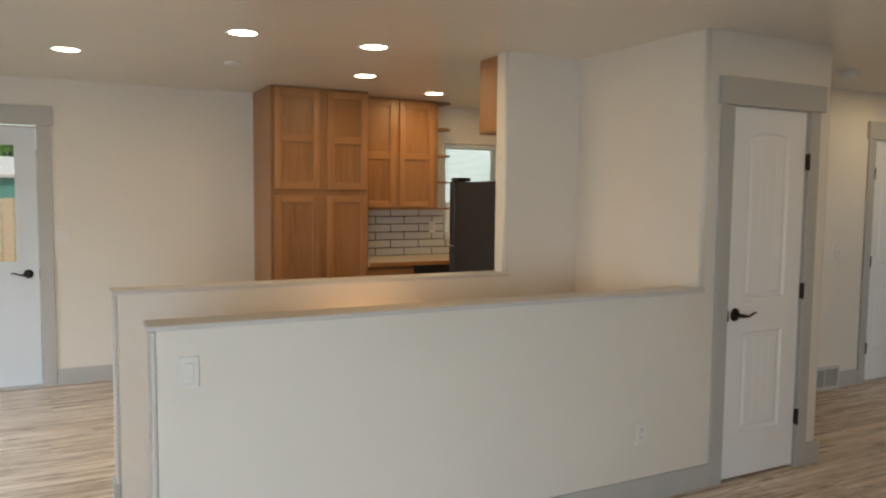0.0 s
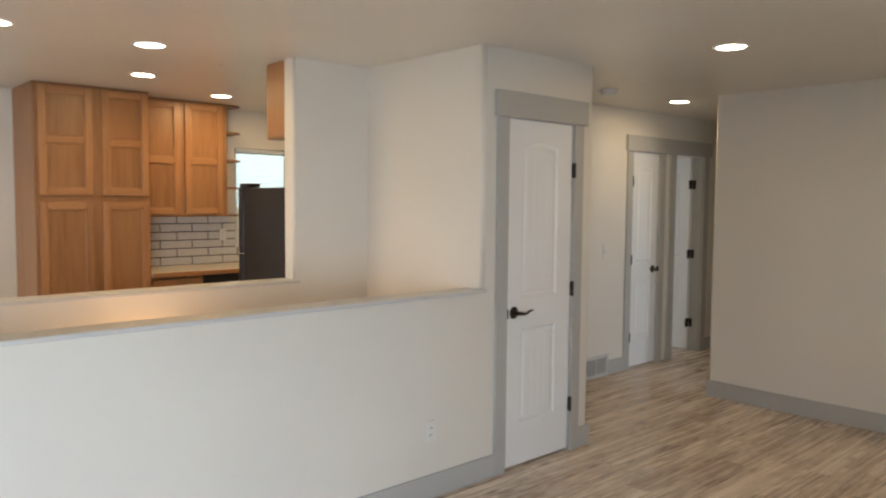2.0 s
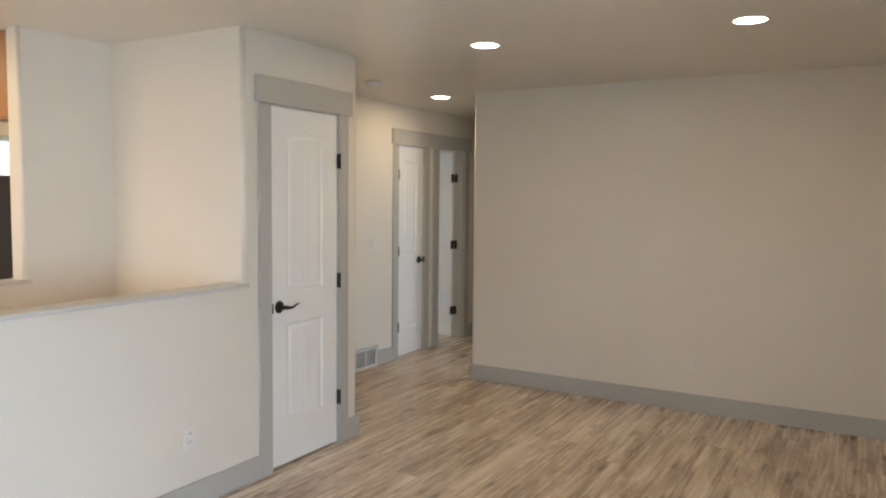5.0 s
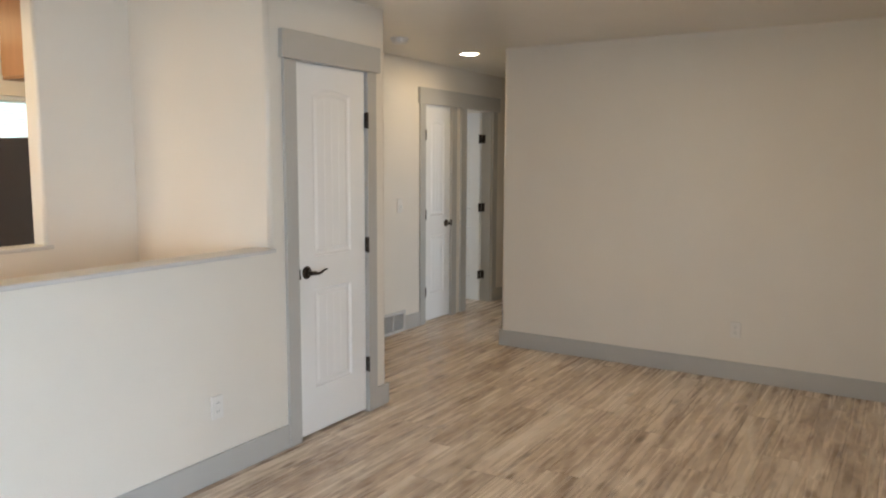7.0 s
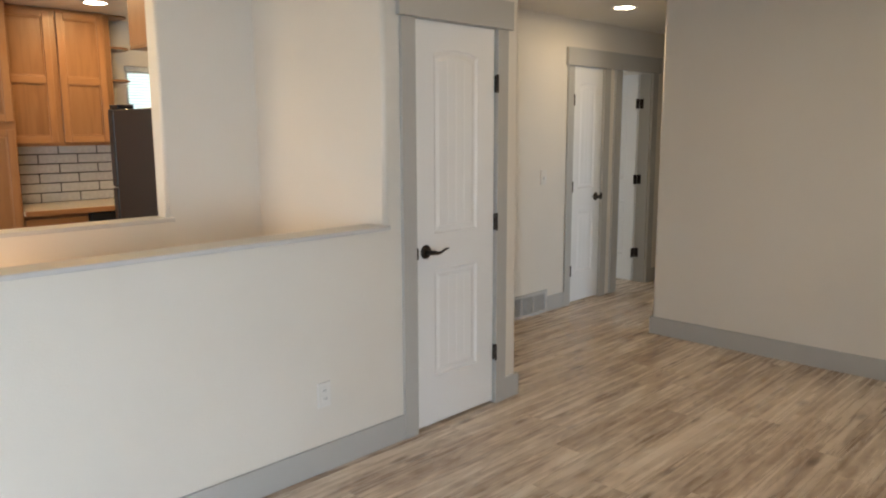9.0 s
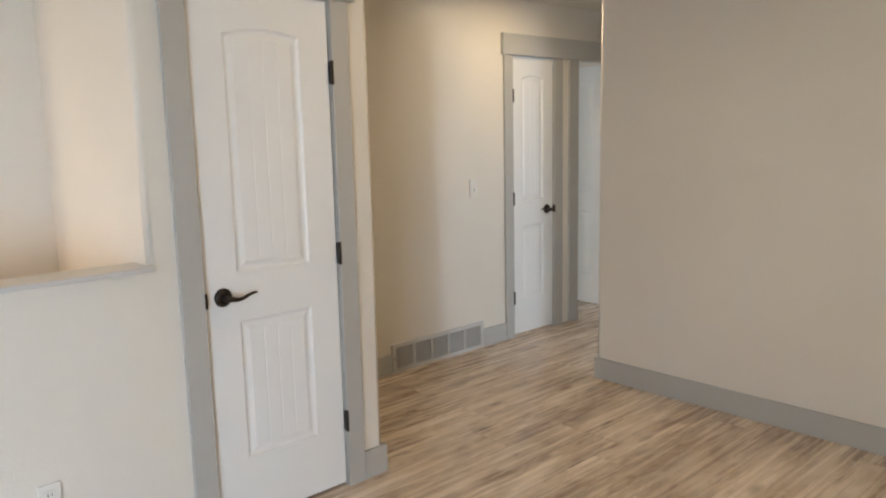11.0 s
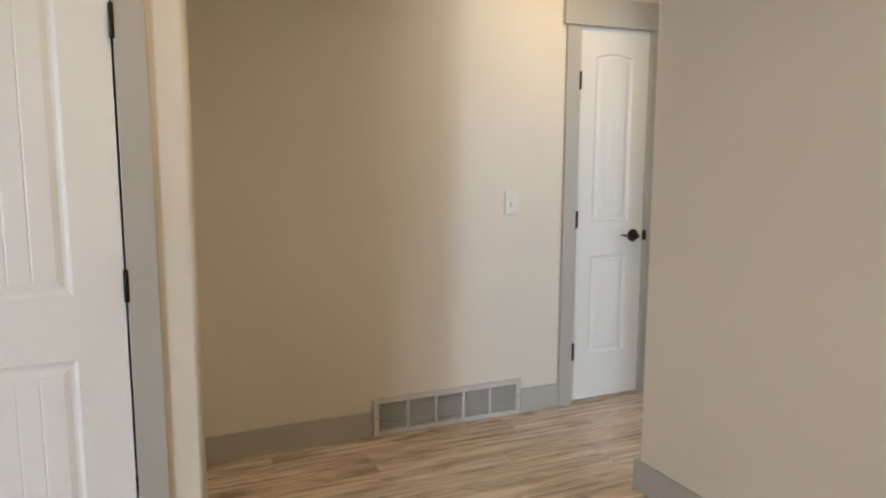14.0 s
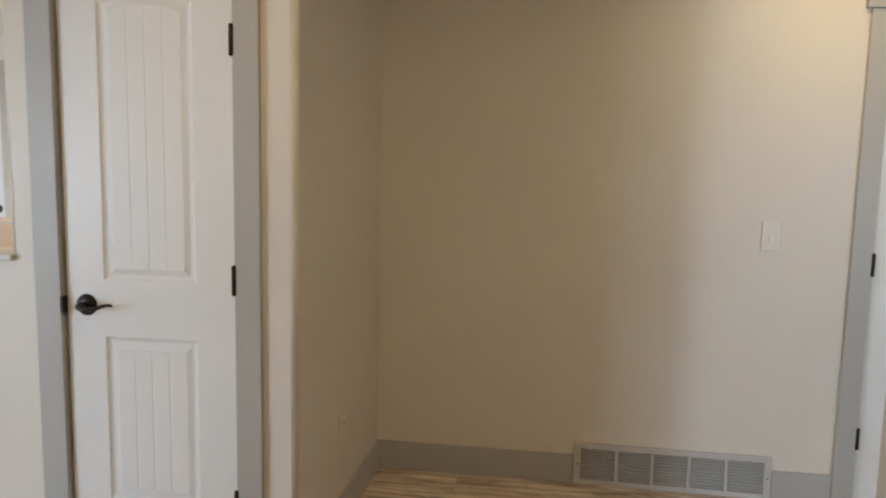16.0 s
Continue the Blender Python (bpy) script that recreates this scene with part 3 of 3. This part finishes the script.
for x, y, watts in LAMPS:
    if first is None:
        first = thing("recessed_light", "round white recessed ceiling light, lit", "ceiling light", pose(x, y, CEIL), "recessed ceiling lights")
        part("trim_ring", add_lathe(bmesh.new(), [(0.094, 0.001), (0.096, -0.002), (0.090, -0.006), (0.078, -0.004), (0.076, -0.002)], 40), WHITE, first)
        part("diffuser", add_lathe(bmesh.new(), [(0.077, -0.0025), (0.05, -0.003), (0, -0.003)], 40), LED, first, "glowing warm diffuser")
    else:
        copy_thing(first, pose(x, y, CEIL))
    lamp = new("downlight", bpy.data.lights.new("downlight", "AREA"))
    lamp.data.shape, lamp.data.size, lamp.data.energy, lamp.data.color = "DISK", 0.14, watts, WARM
    lamp.matrix_world = pose(x, y, CEIL - 0.012)
# Added fixture, hidden from view, supplies the warm glow on the stair wall.
stair_glow = thing("wall_sconce", "added unseen lamp for the warm glow on the stair wall", "wall lamp", pose(1.62, BACK, 0.55))
part("back_plate", box(-0.05, 0.05, -0.02, -0.0005, -0.07, 0.07, 0.004), WHITE, stair_glow)
part("glowing_globe", add_lathe(bmesh.new(), [(0, -0.06), (0.035, -0.05), (0.05, 0), (0.035, 0.05), (0, 0.06)], 24, pose(0, -0.08, 0)), LED, stair_glow)
lamp = new("stair_glow_light", bpy.data.lights.new("stair_glow_light", "POINT"))
lamp.data.energy, lamp.data.color, lamp.data.shadow_soft_size = 4.5, (1.0, 0.56, 0.26), 0.05
lamp.location = (1.62, BACK - 0.15, 0.66)

smoke = thing("smoke_detector", "round white smoke detector on the hall ceiling", "smoke detector", pose(5.0, 3.40, CEIL))
part("base", add_lathe(bmesh.new(), [(0, 0), (0.07, 0), (0.07, -0.012), (0.060, -0.014)], 32), WHITE, smoke)
part("cover", add_lathe(bmesh.new(), [(0.060, -0.010), (0.058, -0.030), (0.045, -0.042), (0, -0.044)], 32), WHITE, smoke)
sensor = thing("ceiling_sensor", "flat round white sensor on the dining ceiling", "sensor", pose(1.192, 5.22, CEIL))
part("cover", add_lathe(bmesh.new(), [(0.055, 0), (0.055, -0.010), (0.045, -0.018), (0, -0.019)], 28), WHITE, sensor)


def outlet(at, label):
    o = thing("wall_outlet", label, "outlet", at, "wall outlets")
    part("plate", box(-0.035, 0.035, -0.010, -0.0004, -0.057, 0.057, 0.003), PLATE, o)
    for z in (-0.020, 0.020):
        s = part("socket", box(-0.017, 0.017, -0.012, -0.0101, z - 0.014, z + 0.014, 0.0008), PLATE, o)
        for x in (-0.006, 0.006):
            part("slot", box(x - 0.0012, x + 0.0012, -0.0126, -0.0121, z - 0.004, z + 0.006), DARK, s)
    return o


def rocker(at, label, gangs=1):
    s = thing("light_switch", label, "light switch", at, "light switches")
    w = 0.036 + 0.023 * (gangs - 1)
    part("plate", box(-w, w, -0.010, -0.0004, -0.058, 0.058, 0.003), PLATE, s)
    for i in range(gangs):
        x = (i - (gangs - 1) / 2) * 0.046
        part("rocker", box(x - 0.0165, x + 0.0165, -0.0155, -0.0102, -0.034, 0.034, 0.002), PLATE, s)
    return s


outlet(pose(2.731, FRONT, 0.363), "white double outlet on the half wall")
outlet(pose(LIV, 1.098, 0.36, 0, 0, -90), "white double outlet low on the beige wall")
outlet(pose(4.103, 3.36, 0.39, 0, 0, 90), "white double outlet on the closet side wall")
outlet(pose(3.43, NORTH - 0.0115, 1.235), "white double outlet on the kitchen tiles")
rocker(pose(0.537, FRONT, 0.908), "white rocker switch on the half wall", 1)
rocker(pose(0.144, NORTH, 1.193), "white double switch beside the back door", 2)
toggle = thing("light_switch", "white toggle switch on the hallway wall", "light switch", pose(5.771, BACK, 1.139), "light switches")
part("plate", box(-0.038, 0.038, -0.010, -0.0004, -0.062, 0.062, 0.003), PLATE, toggle)
part("toggle_lever", box(-0.009, 0.009, -0.023, -0.0102, -0.022, 0.004, 0.002), WHITE, toggle)

# return-air grille
vent = thing("air_vent", "long grey-white louvred return-air grille at floor level", "vent", pose(5.006, BACK, 0))
VW, VH = 0.834, 0.190
part("frame", boxes([(0, 0.030, -0.018, -0.0005, 0.001, VH), (VW - 0.030, VW, -0.018, -0.0005, 0.001, VH), (0.030, VW - 0.030, -0.018, -0.0005, 0.001, 0.026), (0.030, VW - 0.030, -0.018, -0.0005, VH - 0.026, VH)], 0.002), VENTGREY, vent)
# Flat sheet whose grey stands in for the shade inside the duct.
part("backing", box(0.028, VW - 0.028, -0.0012, -0.0006, 0.02, VH - 0.02), VENTBACK, vent, "grey sheet painted as the shaded duct behind the slats")
for i in range(4):
    x = 0.030 + (VW - 0.060) * (i + 1) / 5
    part("divider", box(x - 0.007, x + 0.007, -0.0165, -0.002, 0.026, VH - 0.026), VENTGREY, vent)
louvre = mesh_of("louvre", box(-(VW - 0.062) / 2, (VW - 0.062) / 2, -0.0055, 0.0055, -0.0014, 0.0014), VENTGREY)
for i in range(10):
    part("louvre", louvre, None, vent).matrix_basis = pose(VW / 2, -0.0085, 0.034 + 0.0136 * i, 20)
for x in (0.015, VW - 0.015):
    part("screw", add_lathe(bmesh.new(), [(0, 0.003), (0.0035, 0.002), (0.004, 0)], 12, pose(x, -0.018, VH / 2, 90)), DARK, vent)

# ---- kitchen ----


def shaker(parent, x0, x1, z0, z1, y, mid=None):
    """Oak cabinet door facing -y with a recessed panel and an optional middle rail."""
    d = thing("door", "", "")
    d.parent = parent
    r, v = 0.052, 0.004
    part("stile", box(x0, x0 + r, y - 0.021, y, z0, z1, v), OAK_Z, d)
    part("stile", box(x1 - r, x1, y - 0.021, y, z0, z1, v), OAK_Z, d)
    part("rail", box(x0 + r, x1 - r, y - 0.0205, y, z0, z0 + r, v), OAK_X, d)
    part("rail", box(x0 + r, x1 - r, y - 0.0205, y, z1 - r, z1, v), OAK_X, d)
    if mid:
        part("rail", box(x0 + r, x1 - r, y - 0.0205, y, mid - r / 2, mid + r / 2, v), OAK_X, d)
    fields = [(z0 + r, mid - r / 2), (mid + r / 2, z1 - r)] if mid else [(z0 + r, z1 - r)]
    for a, b in fields:
        part("panel", box(x0 + r - 0.004, x1 - r + 0.004, y - 0.006, y - 0.001, a - 0.004, b + 0.004), OAK_PANEL_SHADE, d)
        bead = bmesh.new()
        e = 0.011
        for p in ((x0 + r, x0 + r + e, a, b), (x1 - r - e, x1 - r, a, b), (x0 + r + e, x1 - r - e, a, a + e), (x0 + r + e, x1 - r - e, b - e, b)):
            add_box(bead, p[0], p[1], y - 0.013, y - 0.0055, p[2], p[3], 0.003, 1)
        part("bead", bead, OAK_Z, d)


tall = thing("pantry_cabinet", "tall oak pantry cabinet with four panelled doors", "cabinet")
TX0, TX1, TY = 1.668, 2.517, 6.105
part("side_panel", box(TX0, TX0 + 0.018, TY + 0.02, NORTH - 0.001, 0, 2.4325), OAK_Z, tall)
part("side_panel", box(TX1 - 0.018, TX1, TY + 0.02, NORTH - 0.001, 0, 2.4325), OAK_Z, tall)
part("back_panel", box(TX0 + 0.018, TX1 - 0.018, NORTH - 0.012, NORTH - 0.001, 0.1, 2.40), OAK_Z, tall)
part("top_panel", box(TX0 + 0.018, TX1 - 0.018, TY + 0.02, NORTH - 0.012, 2.41, 2.4325), OAK_X, tall)
xm = (TX0 + TX1) / 2
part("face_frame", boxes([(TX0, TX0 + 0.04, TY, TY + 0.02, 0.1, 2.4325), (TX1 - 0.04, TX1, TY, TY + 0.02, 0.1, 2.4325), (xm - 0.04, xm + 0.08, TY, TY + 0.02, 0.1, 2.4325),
                          (TX0 + 0.04, TX1 - 0.04, TY + 0.001, TY + 0.02, 2.38, 2.4325), (TX0 + 0.04, TX1 - 0.04, TY + 0.001, TY + 0.02, 1.53, 1.62), (TX0 + 0.04, TX1 - 0.04, TY + 0.001, TY + 0.02, 0.1, 0.15)]), OAK_PANEL_SHADE, tall)
for a, b in ((1.696, 2.075), (2.147, 2.505)):
    shaker(tall, a, b, 1.593, 2.412, TY, 2.010)
    shaker(tall, a, b, 0.125, 1.540, TY)

upper = thing("wall_cabinet", "oak wall cabinet with two panelled doors over the tiles", "cabinet")
UX0, UX1, UY = 2.519, 3.287, 6.37
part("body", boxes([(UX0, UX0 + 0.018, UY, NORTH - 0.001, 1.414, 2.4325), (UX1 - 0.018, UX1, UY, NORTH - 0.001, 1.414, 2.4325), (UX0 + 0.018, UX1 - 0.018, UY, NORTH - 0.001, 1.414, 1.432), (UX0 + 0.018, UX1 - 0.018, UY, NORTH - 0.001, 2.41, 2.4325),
                    (UX0 + 0.018, UX1 - 0.018, UY, UY + 0.018, 1.432, 2.41)]), OAK_PANEL_SHADE, upper)
um = (UX0 + UX1) / 2
shaker(upper, UX0 + 0.012, um - 0.022, 1.438, 2.412, UY, 1.905)
shaker(upper, um + 0.022, UX1 - 0.012, 1.438, 2.412, UY, 1.905)

shelf_unit = thing("end_shelf", "oak open end shelf with rounded boards beside the wall cabinet", "shelf")
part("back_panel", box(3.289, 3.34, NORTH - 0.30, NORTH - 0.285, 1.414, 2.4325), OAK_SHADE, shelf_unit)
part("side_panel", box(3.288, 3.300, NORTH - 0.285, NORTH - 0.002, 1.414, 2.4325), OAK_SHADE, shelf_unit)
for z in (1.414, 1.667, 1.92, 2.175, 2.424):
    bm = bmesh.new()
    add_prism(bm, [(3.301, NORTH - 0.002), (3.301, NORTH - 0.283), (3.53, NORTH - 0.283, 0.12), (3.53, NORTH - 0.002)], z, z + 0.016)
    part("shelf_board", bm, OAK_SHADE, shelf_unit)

over = thing("fridge_cabinet", "oak wall cabinet above the refrigerator", "cabinet")
part("body", box(2.575, 3.50, BACK + 0.117, 4.28, 1.973, 2.430, 0.002), OAK_Z, over)
part("door", box(2.58, 3.03, 4.281, 4.300, 1.978, 2.42, 0.003), OAK_Z, over)
part("door", box(3.04, 3.495, 4.281, 4.300, 1.978, 2.42, 0.003), OAK_Z, over)
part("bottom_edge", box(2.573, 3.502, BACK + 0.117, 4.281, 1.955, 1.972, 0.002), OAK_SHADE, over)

fridge = thing("refrigerator", "black top-freezer refrigerator beside the stair wall", "refrigerator")
part("body", box(2.665, 3.40, BACK + 0.16, 4.79, 0.03, 1.655, 0.008), BLACK, fridge)
part("freezer_door", box(2.665, 3.40, 4.797, 4.872, 1.194, 1.660, 0.012), BLACK, fridge)
part("fridge_door", box(2.665, 3.40, 4.797, 4.872, 0.10, 1.19, 0.012), BLACK, fridge)
part("hinge_cover", box(2.675, 2.775, 4.745, 4.862, 1.6605, 1.684, 0.005), BLACK, fridge)
part("foot_grille", box(2.70, 3.37, 4.70, 4.80, 0.0, 0.09), BLACK, fridge)

base = thing("base_cabinet", "oak base cabinet under the counter", "cabinet")
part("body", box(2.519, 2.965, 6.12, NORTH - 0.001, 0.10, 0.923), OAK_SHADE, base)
part("toe_kick", box(2.519, 2.965, 6.20, NORTH - 0.001, 0.0, 0.099), DARK, base)
shaker(base, 2.527, 2.96, 0.12, 0.68, 6.119)
part("drawer_front", box(2.527, 2.96, 6.099, 6.119, 0.70, 0.896, 0.003), OAK_X, base)
washer = thing("dishwasher", "black built-in dishwasher under the counter", "dishwasher")
part("body", box(2.97, 3.57, 6.12, NORTH - 0.001, 0.08, 0.920), BLACK, washer)
part("door", box(2.975, 3.565, 6.085, 6.119, 0.11, 0.76, 0.006), BLACK, washer)
part("control_panel", box(2.975, 3.565, 6.080, 6.119, 0.765, 0.916, 0.006), BLACK, washer)
part("foot_grille", box(2.975, 3.565, 6.15, 6.20, 0.0, 0.079), BLACK, washer)
sink_base = thing("base_cabinet", "oak sink base cabinet under the window", "cabinet")
part("body", box(3.575, 4.975, 6.12, NORTH - 0.001, 0.10, 0.923), OAK_SHADE, sink_base)
part("toe_kick", box(3.575, 4.975, 6.20, NORTH - 0.001, 0.0, 0.099), DARK, sink_base)
for a, b in ((3.58, 4.05), (4.06, 4.51), (4.52, 4.97)):
    shaker(sink_base, a, b, 0.12, 0.896, 6.119)
worktop = thing("worktop", "pale laminate worktop with an oak front edge", "worktop")
part("slab", box(2.519, 4.978, 6.075, NORTH - 0.001, 0.924, 0.962, 0.003), COUNTER, worktop)
part("front_edge", box(2.519, 4.978, 6.056, 6.074, 0.922, 0.961, 0.004), OAK_X, worktop, "oak edge strip")

backsplash = structure("backsplash", box(2.519, 4.975, NORTH - 0.006, NORTH - 0.0008, 0.963, 1.119), GROUT, "white subway tiles with dark grout", "backsplash")
part("grout_bed", box(2.519, 3.563, NORTH - 0.006, NORTH - 0.0008, 1.1195, 1.413), GROUT, backsplash)
TW, TH, J = 0.292, 0.0675, 0.009
tile_cache = {}
for row in range(7):
    z0 = 0.966 + row * (TH + J)
    z1 = min(z0 + TH, 1.412)
    if z1 - z0 < 0.01:
        continue
    end = 4.97 if z1 < 1.119 else 3.560
    x = 2.3855 if row % 2 else 2.2295
    while x < end:
        a, b = max(x, 2.522), min(x + TW, end)
        if b - a > 0.012:
            key = (round(b - a, 3), round(z1 - z0, 3))
            if key not in tile_cache:
                tile_cache[key] = mesh_of("tile", box(0, b - a, -0.005, 0, 0, z1 - z0, 0.0015, 1), TILE)
            part("tile", tile_cache[key], None, backsplash).matrix_basis = pose(a, NORTH - 0.0062, z0)
        x += TW + J

# ---- outside ----
SKYGLOW = emitter("bright_sky", (0.48, 0.88, 1.0), 0.58)
structure("backdrop", box(-70, 90, 58, 58.2, -0.3, 45), SKYGLOW, "bright hazy sky beyond the garden", "sky")
ground = structure("ground", boxes([(-120, 120, 7.4, 120, -0.30, -0.25), (-120, 120, -120, -2.0, -0.30, -0.25), (-120, -3.0, -2.0, 7.4, -0.30, -0.25), (9.0, 120, -2.0, 7.4, -0.30, -0.25)]), GRASS, "green lawn round the house", "ground")
fence = thing("fence", "weathered orange cedar board fence behind the house", "fence")
board = mesh_of("board", box(0, 0.135, 0, 0.02, -0.24, 1.42, 0.004, 1), FENCEWOOD)
for i in range(90):
    part("board", board, None, fence).matrix_basis = pose(-6.5 + 0.142 * i, 11.4 + 0.006 * ((i * 7) % 3), 0.012 * ((i * 5) % 4))
for z in (0.1, 1.05):
    part("rail", box(-6.5, 6.3, 11.43, 11.47, z, z + 0.09), FENCEWOOD, fence)
leaf_rng = random.Random(4)


def shrub(name, x, y, z0, w, h, count, label):
    s = thing(name, label, "tree" if name == "tree" else "shrub", pose(x, y, -0.25))
    bm = add_tube(bmesh.new(), [(0, 0, 0), (0.03, 0, z0 * 0.6 + 0.2), (0.0, 0.05, z0 + h * 0.5)], [0.09, 0.07, 0.03], 8)
    for k in range(6):
        a = k * 1.05
        add_tube(bm, [(0, 0, z0 * 0.6 + 0.2 + 0.1 * k), (w * 0.25 * math.cos(a), w * 0.25 * math.sin(a), z0 + 0.3 * h + 0.08 * k), (w * 0.42 * math.cos(a), w * 0.42 * math.sin(a), z0 + 0.5 * h + 0.1 * k)], [0.04, 0.025, 0.01], 6)
    part("trunk", bm, OAK_SHADE, s)
    bm = bmesh.new()
    for _ in range(count):
        a, u = leaf_rng.uniform(0, 6.283), leaf_rng.random() ** 0.5
        v = leaf_rng.uniform(-1, 1)
        r = w * 0.5 * u * math.sqrt(max(0.05, 1 - v * v)) * (0.8 + 0.3 * math.sin(3 * a))
        c = Vector((r * math.cos(a), r * math.sin(a), z0 + h * (0.5 + 0.5 * v)))
        m = Matrix.Translation(c) @ Euler((leaf_rng.uniform(0, 6), leaf_rng.uniform(0, 6), 0)).to_matrix().to_4x4()
        g = leaf_rng.uniform(0.05, 0.10)
        vs = [bm.verts.new(m @ Vector(p)) for p in ((-g, 0, 0), (0, -g * 0.5, 0), (g, 0, 0.01), (0, g * 0.5, 0))]
        bm.faces.new(vs)
    part("crown", bm, LEAF, s)


for x, y, w, h in ((-3.6, 16.8, 3.4, 2.6), (-0.9, 16.4, 3.2, 2.2), (1.9, 16.9, 3.2, 2.4), (6.3, 14.6, 1.6, 1.7)):
    shrub("tree", x, y, 0.5, w, h, 3000, "leafy green tree rising behind the cedar fence")

shed = thing("garden_shed", "blue-green painted board shed behind the cedar fence", "shed", pose(-0.6, 13.6, -0.25))
for i in range(16):
    part("siding_board", box(-1.7, 1.7, -0.012 - 0.004 * (i % 2), 0.03, 0.125 * i, 0.125 * i + 0.121, 0.003, 1), SHEDGREEN, shed)
part("body", box(-1.69, 1.69, 0.031, 1.6, 0, 1.99), SHEDGREEN, shed)
bm = bmesh.new()
a = [bm.verts.new((-1.85, y, z)) for y, z in ((-0.12, 1.99), (0.82, 2.30), (1.75, 1.99), (1.75, 2.04), (0.82, 2.35), (-0.12, 2.04))]
b = [bm.verts.new((1.85, v.co.y, v.co.z)) for v in a]
bm.faces.new(a), bm.faces.new(b[::-1])
for k in range(6):
    bm.faces.new((a[k], b[k], b[(k + 1) % 6], a[(k + 1) % 6]))
part("roof", bm, VENTGREY, shed, "pale grey metal roof")

# ---- floor planks, nearest as single boards ----
PW, PL = 0.178, 1.215
plank_cache = {}
rest = bmesh.new()
rng = random.Random(11)


def lay(x0, x1, y0, y1):
    if x1 - x0 < 0.03:
        return
    near = x0 > -0.2 and x1 < 8.3 and -0.3 < y0 < 4.0
    if not near:
        add_box(rest, x0, x1 - 0.0012, y0, y1 - 0.0012, -0.005, 0)
        return
    key = (round(x1 - x0, 3), round(y1 - y0, 3))
    if key not in plank_cache:
        plank_cache[key] = mesh_of("plank", box(-key[0] / 2, key[0] / 2 - 0.0012, -key[1] / 2, key[1] / 2 - 0.0012, -0.005, 0, 0.0008, 1), PLANK)
    part("plank", plank_cache[key], None, floor).matrix_basis = pose((x0 + x1) / 2, (y0 + y1) / 2, 0)


row_y = SOUTH
while row_y < 7.0:
    y1 = min(row_y + PW, 7.0)
    x = WEST - rng.choice((0.0, 0.2, 0.4, 0.6, 0.8, 1.0))
    while x < EAST:
        a, b = max(x, WEST), min(x + PL, EAST)
        cuts = [row_y] + [c for c in (FRONT + 0.11, BACK) if row_y < c < y1] + [y1]
        for p, q in zip(cuts, cuts[1:]):
            if FRONT + 0.11 <= p < BACK:
                lay(a, min(b, 0.44), p, q)
                lay(max(a, 3.15), b, p, q)
            else:
                lay(a, b, p, q)
        x += PL
    row_y += PW
tagged(part("far_planks", rest, PLANK, floor), kind="stuff")
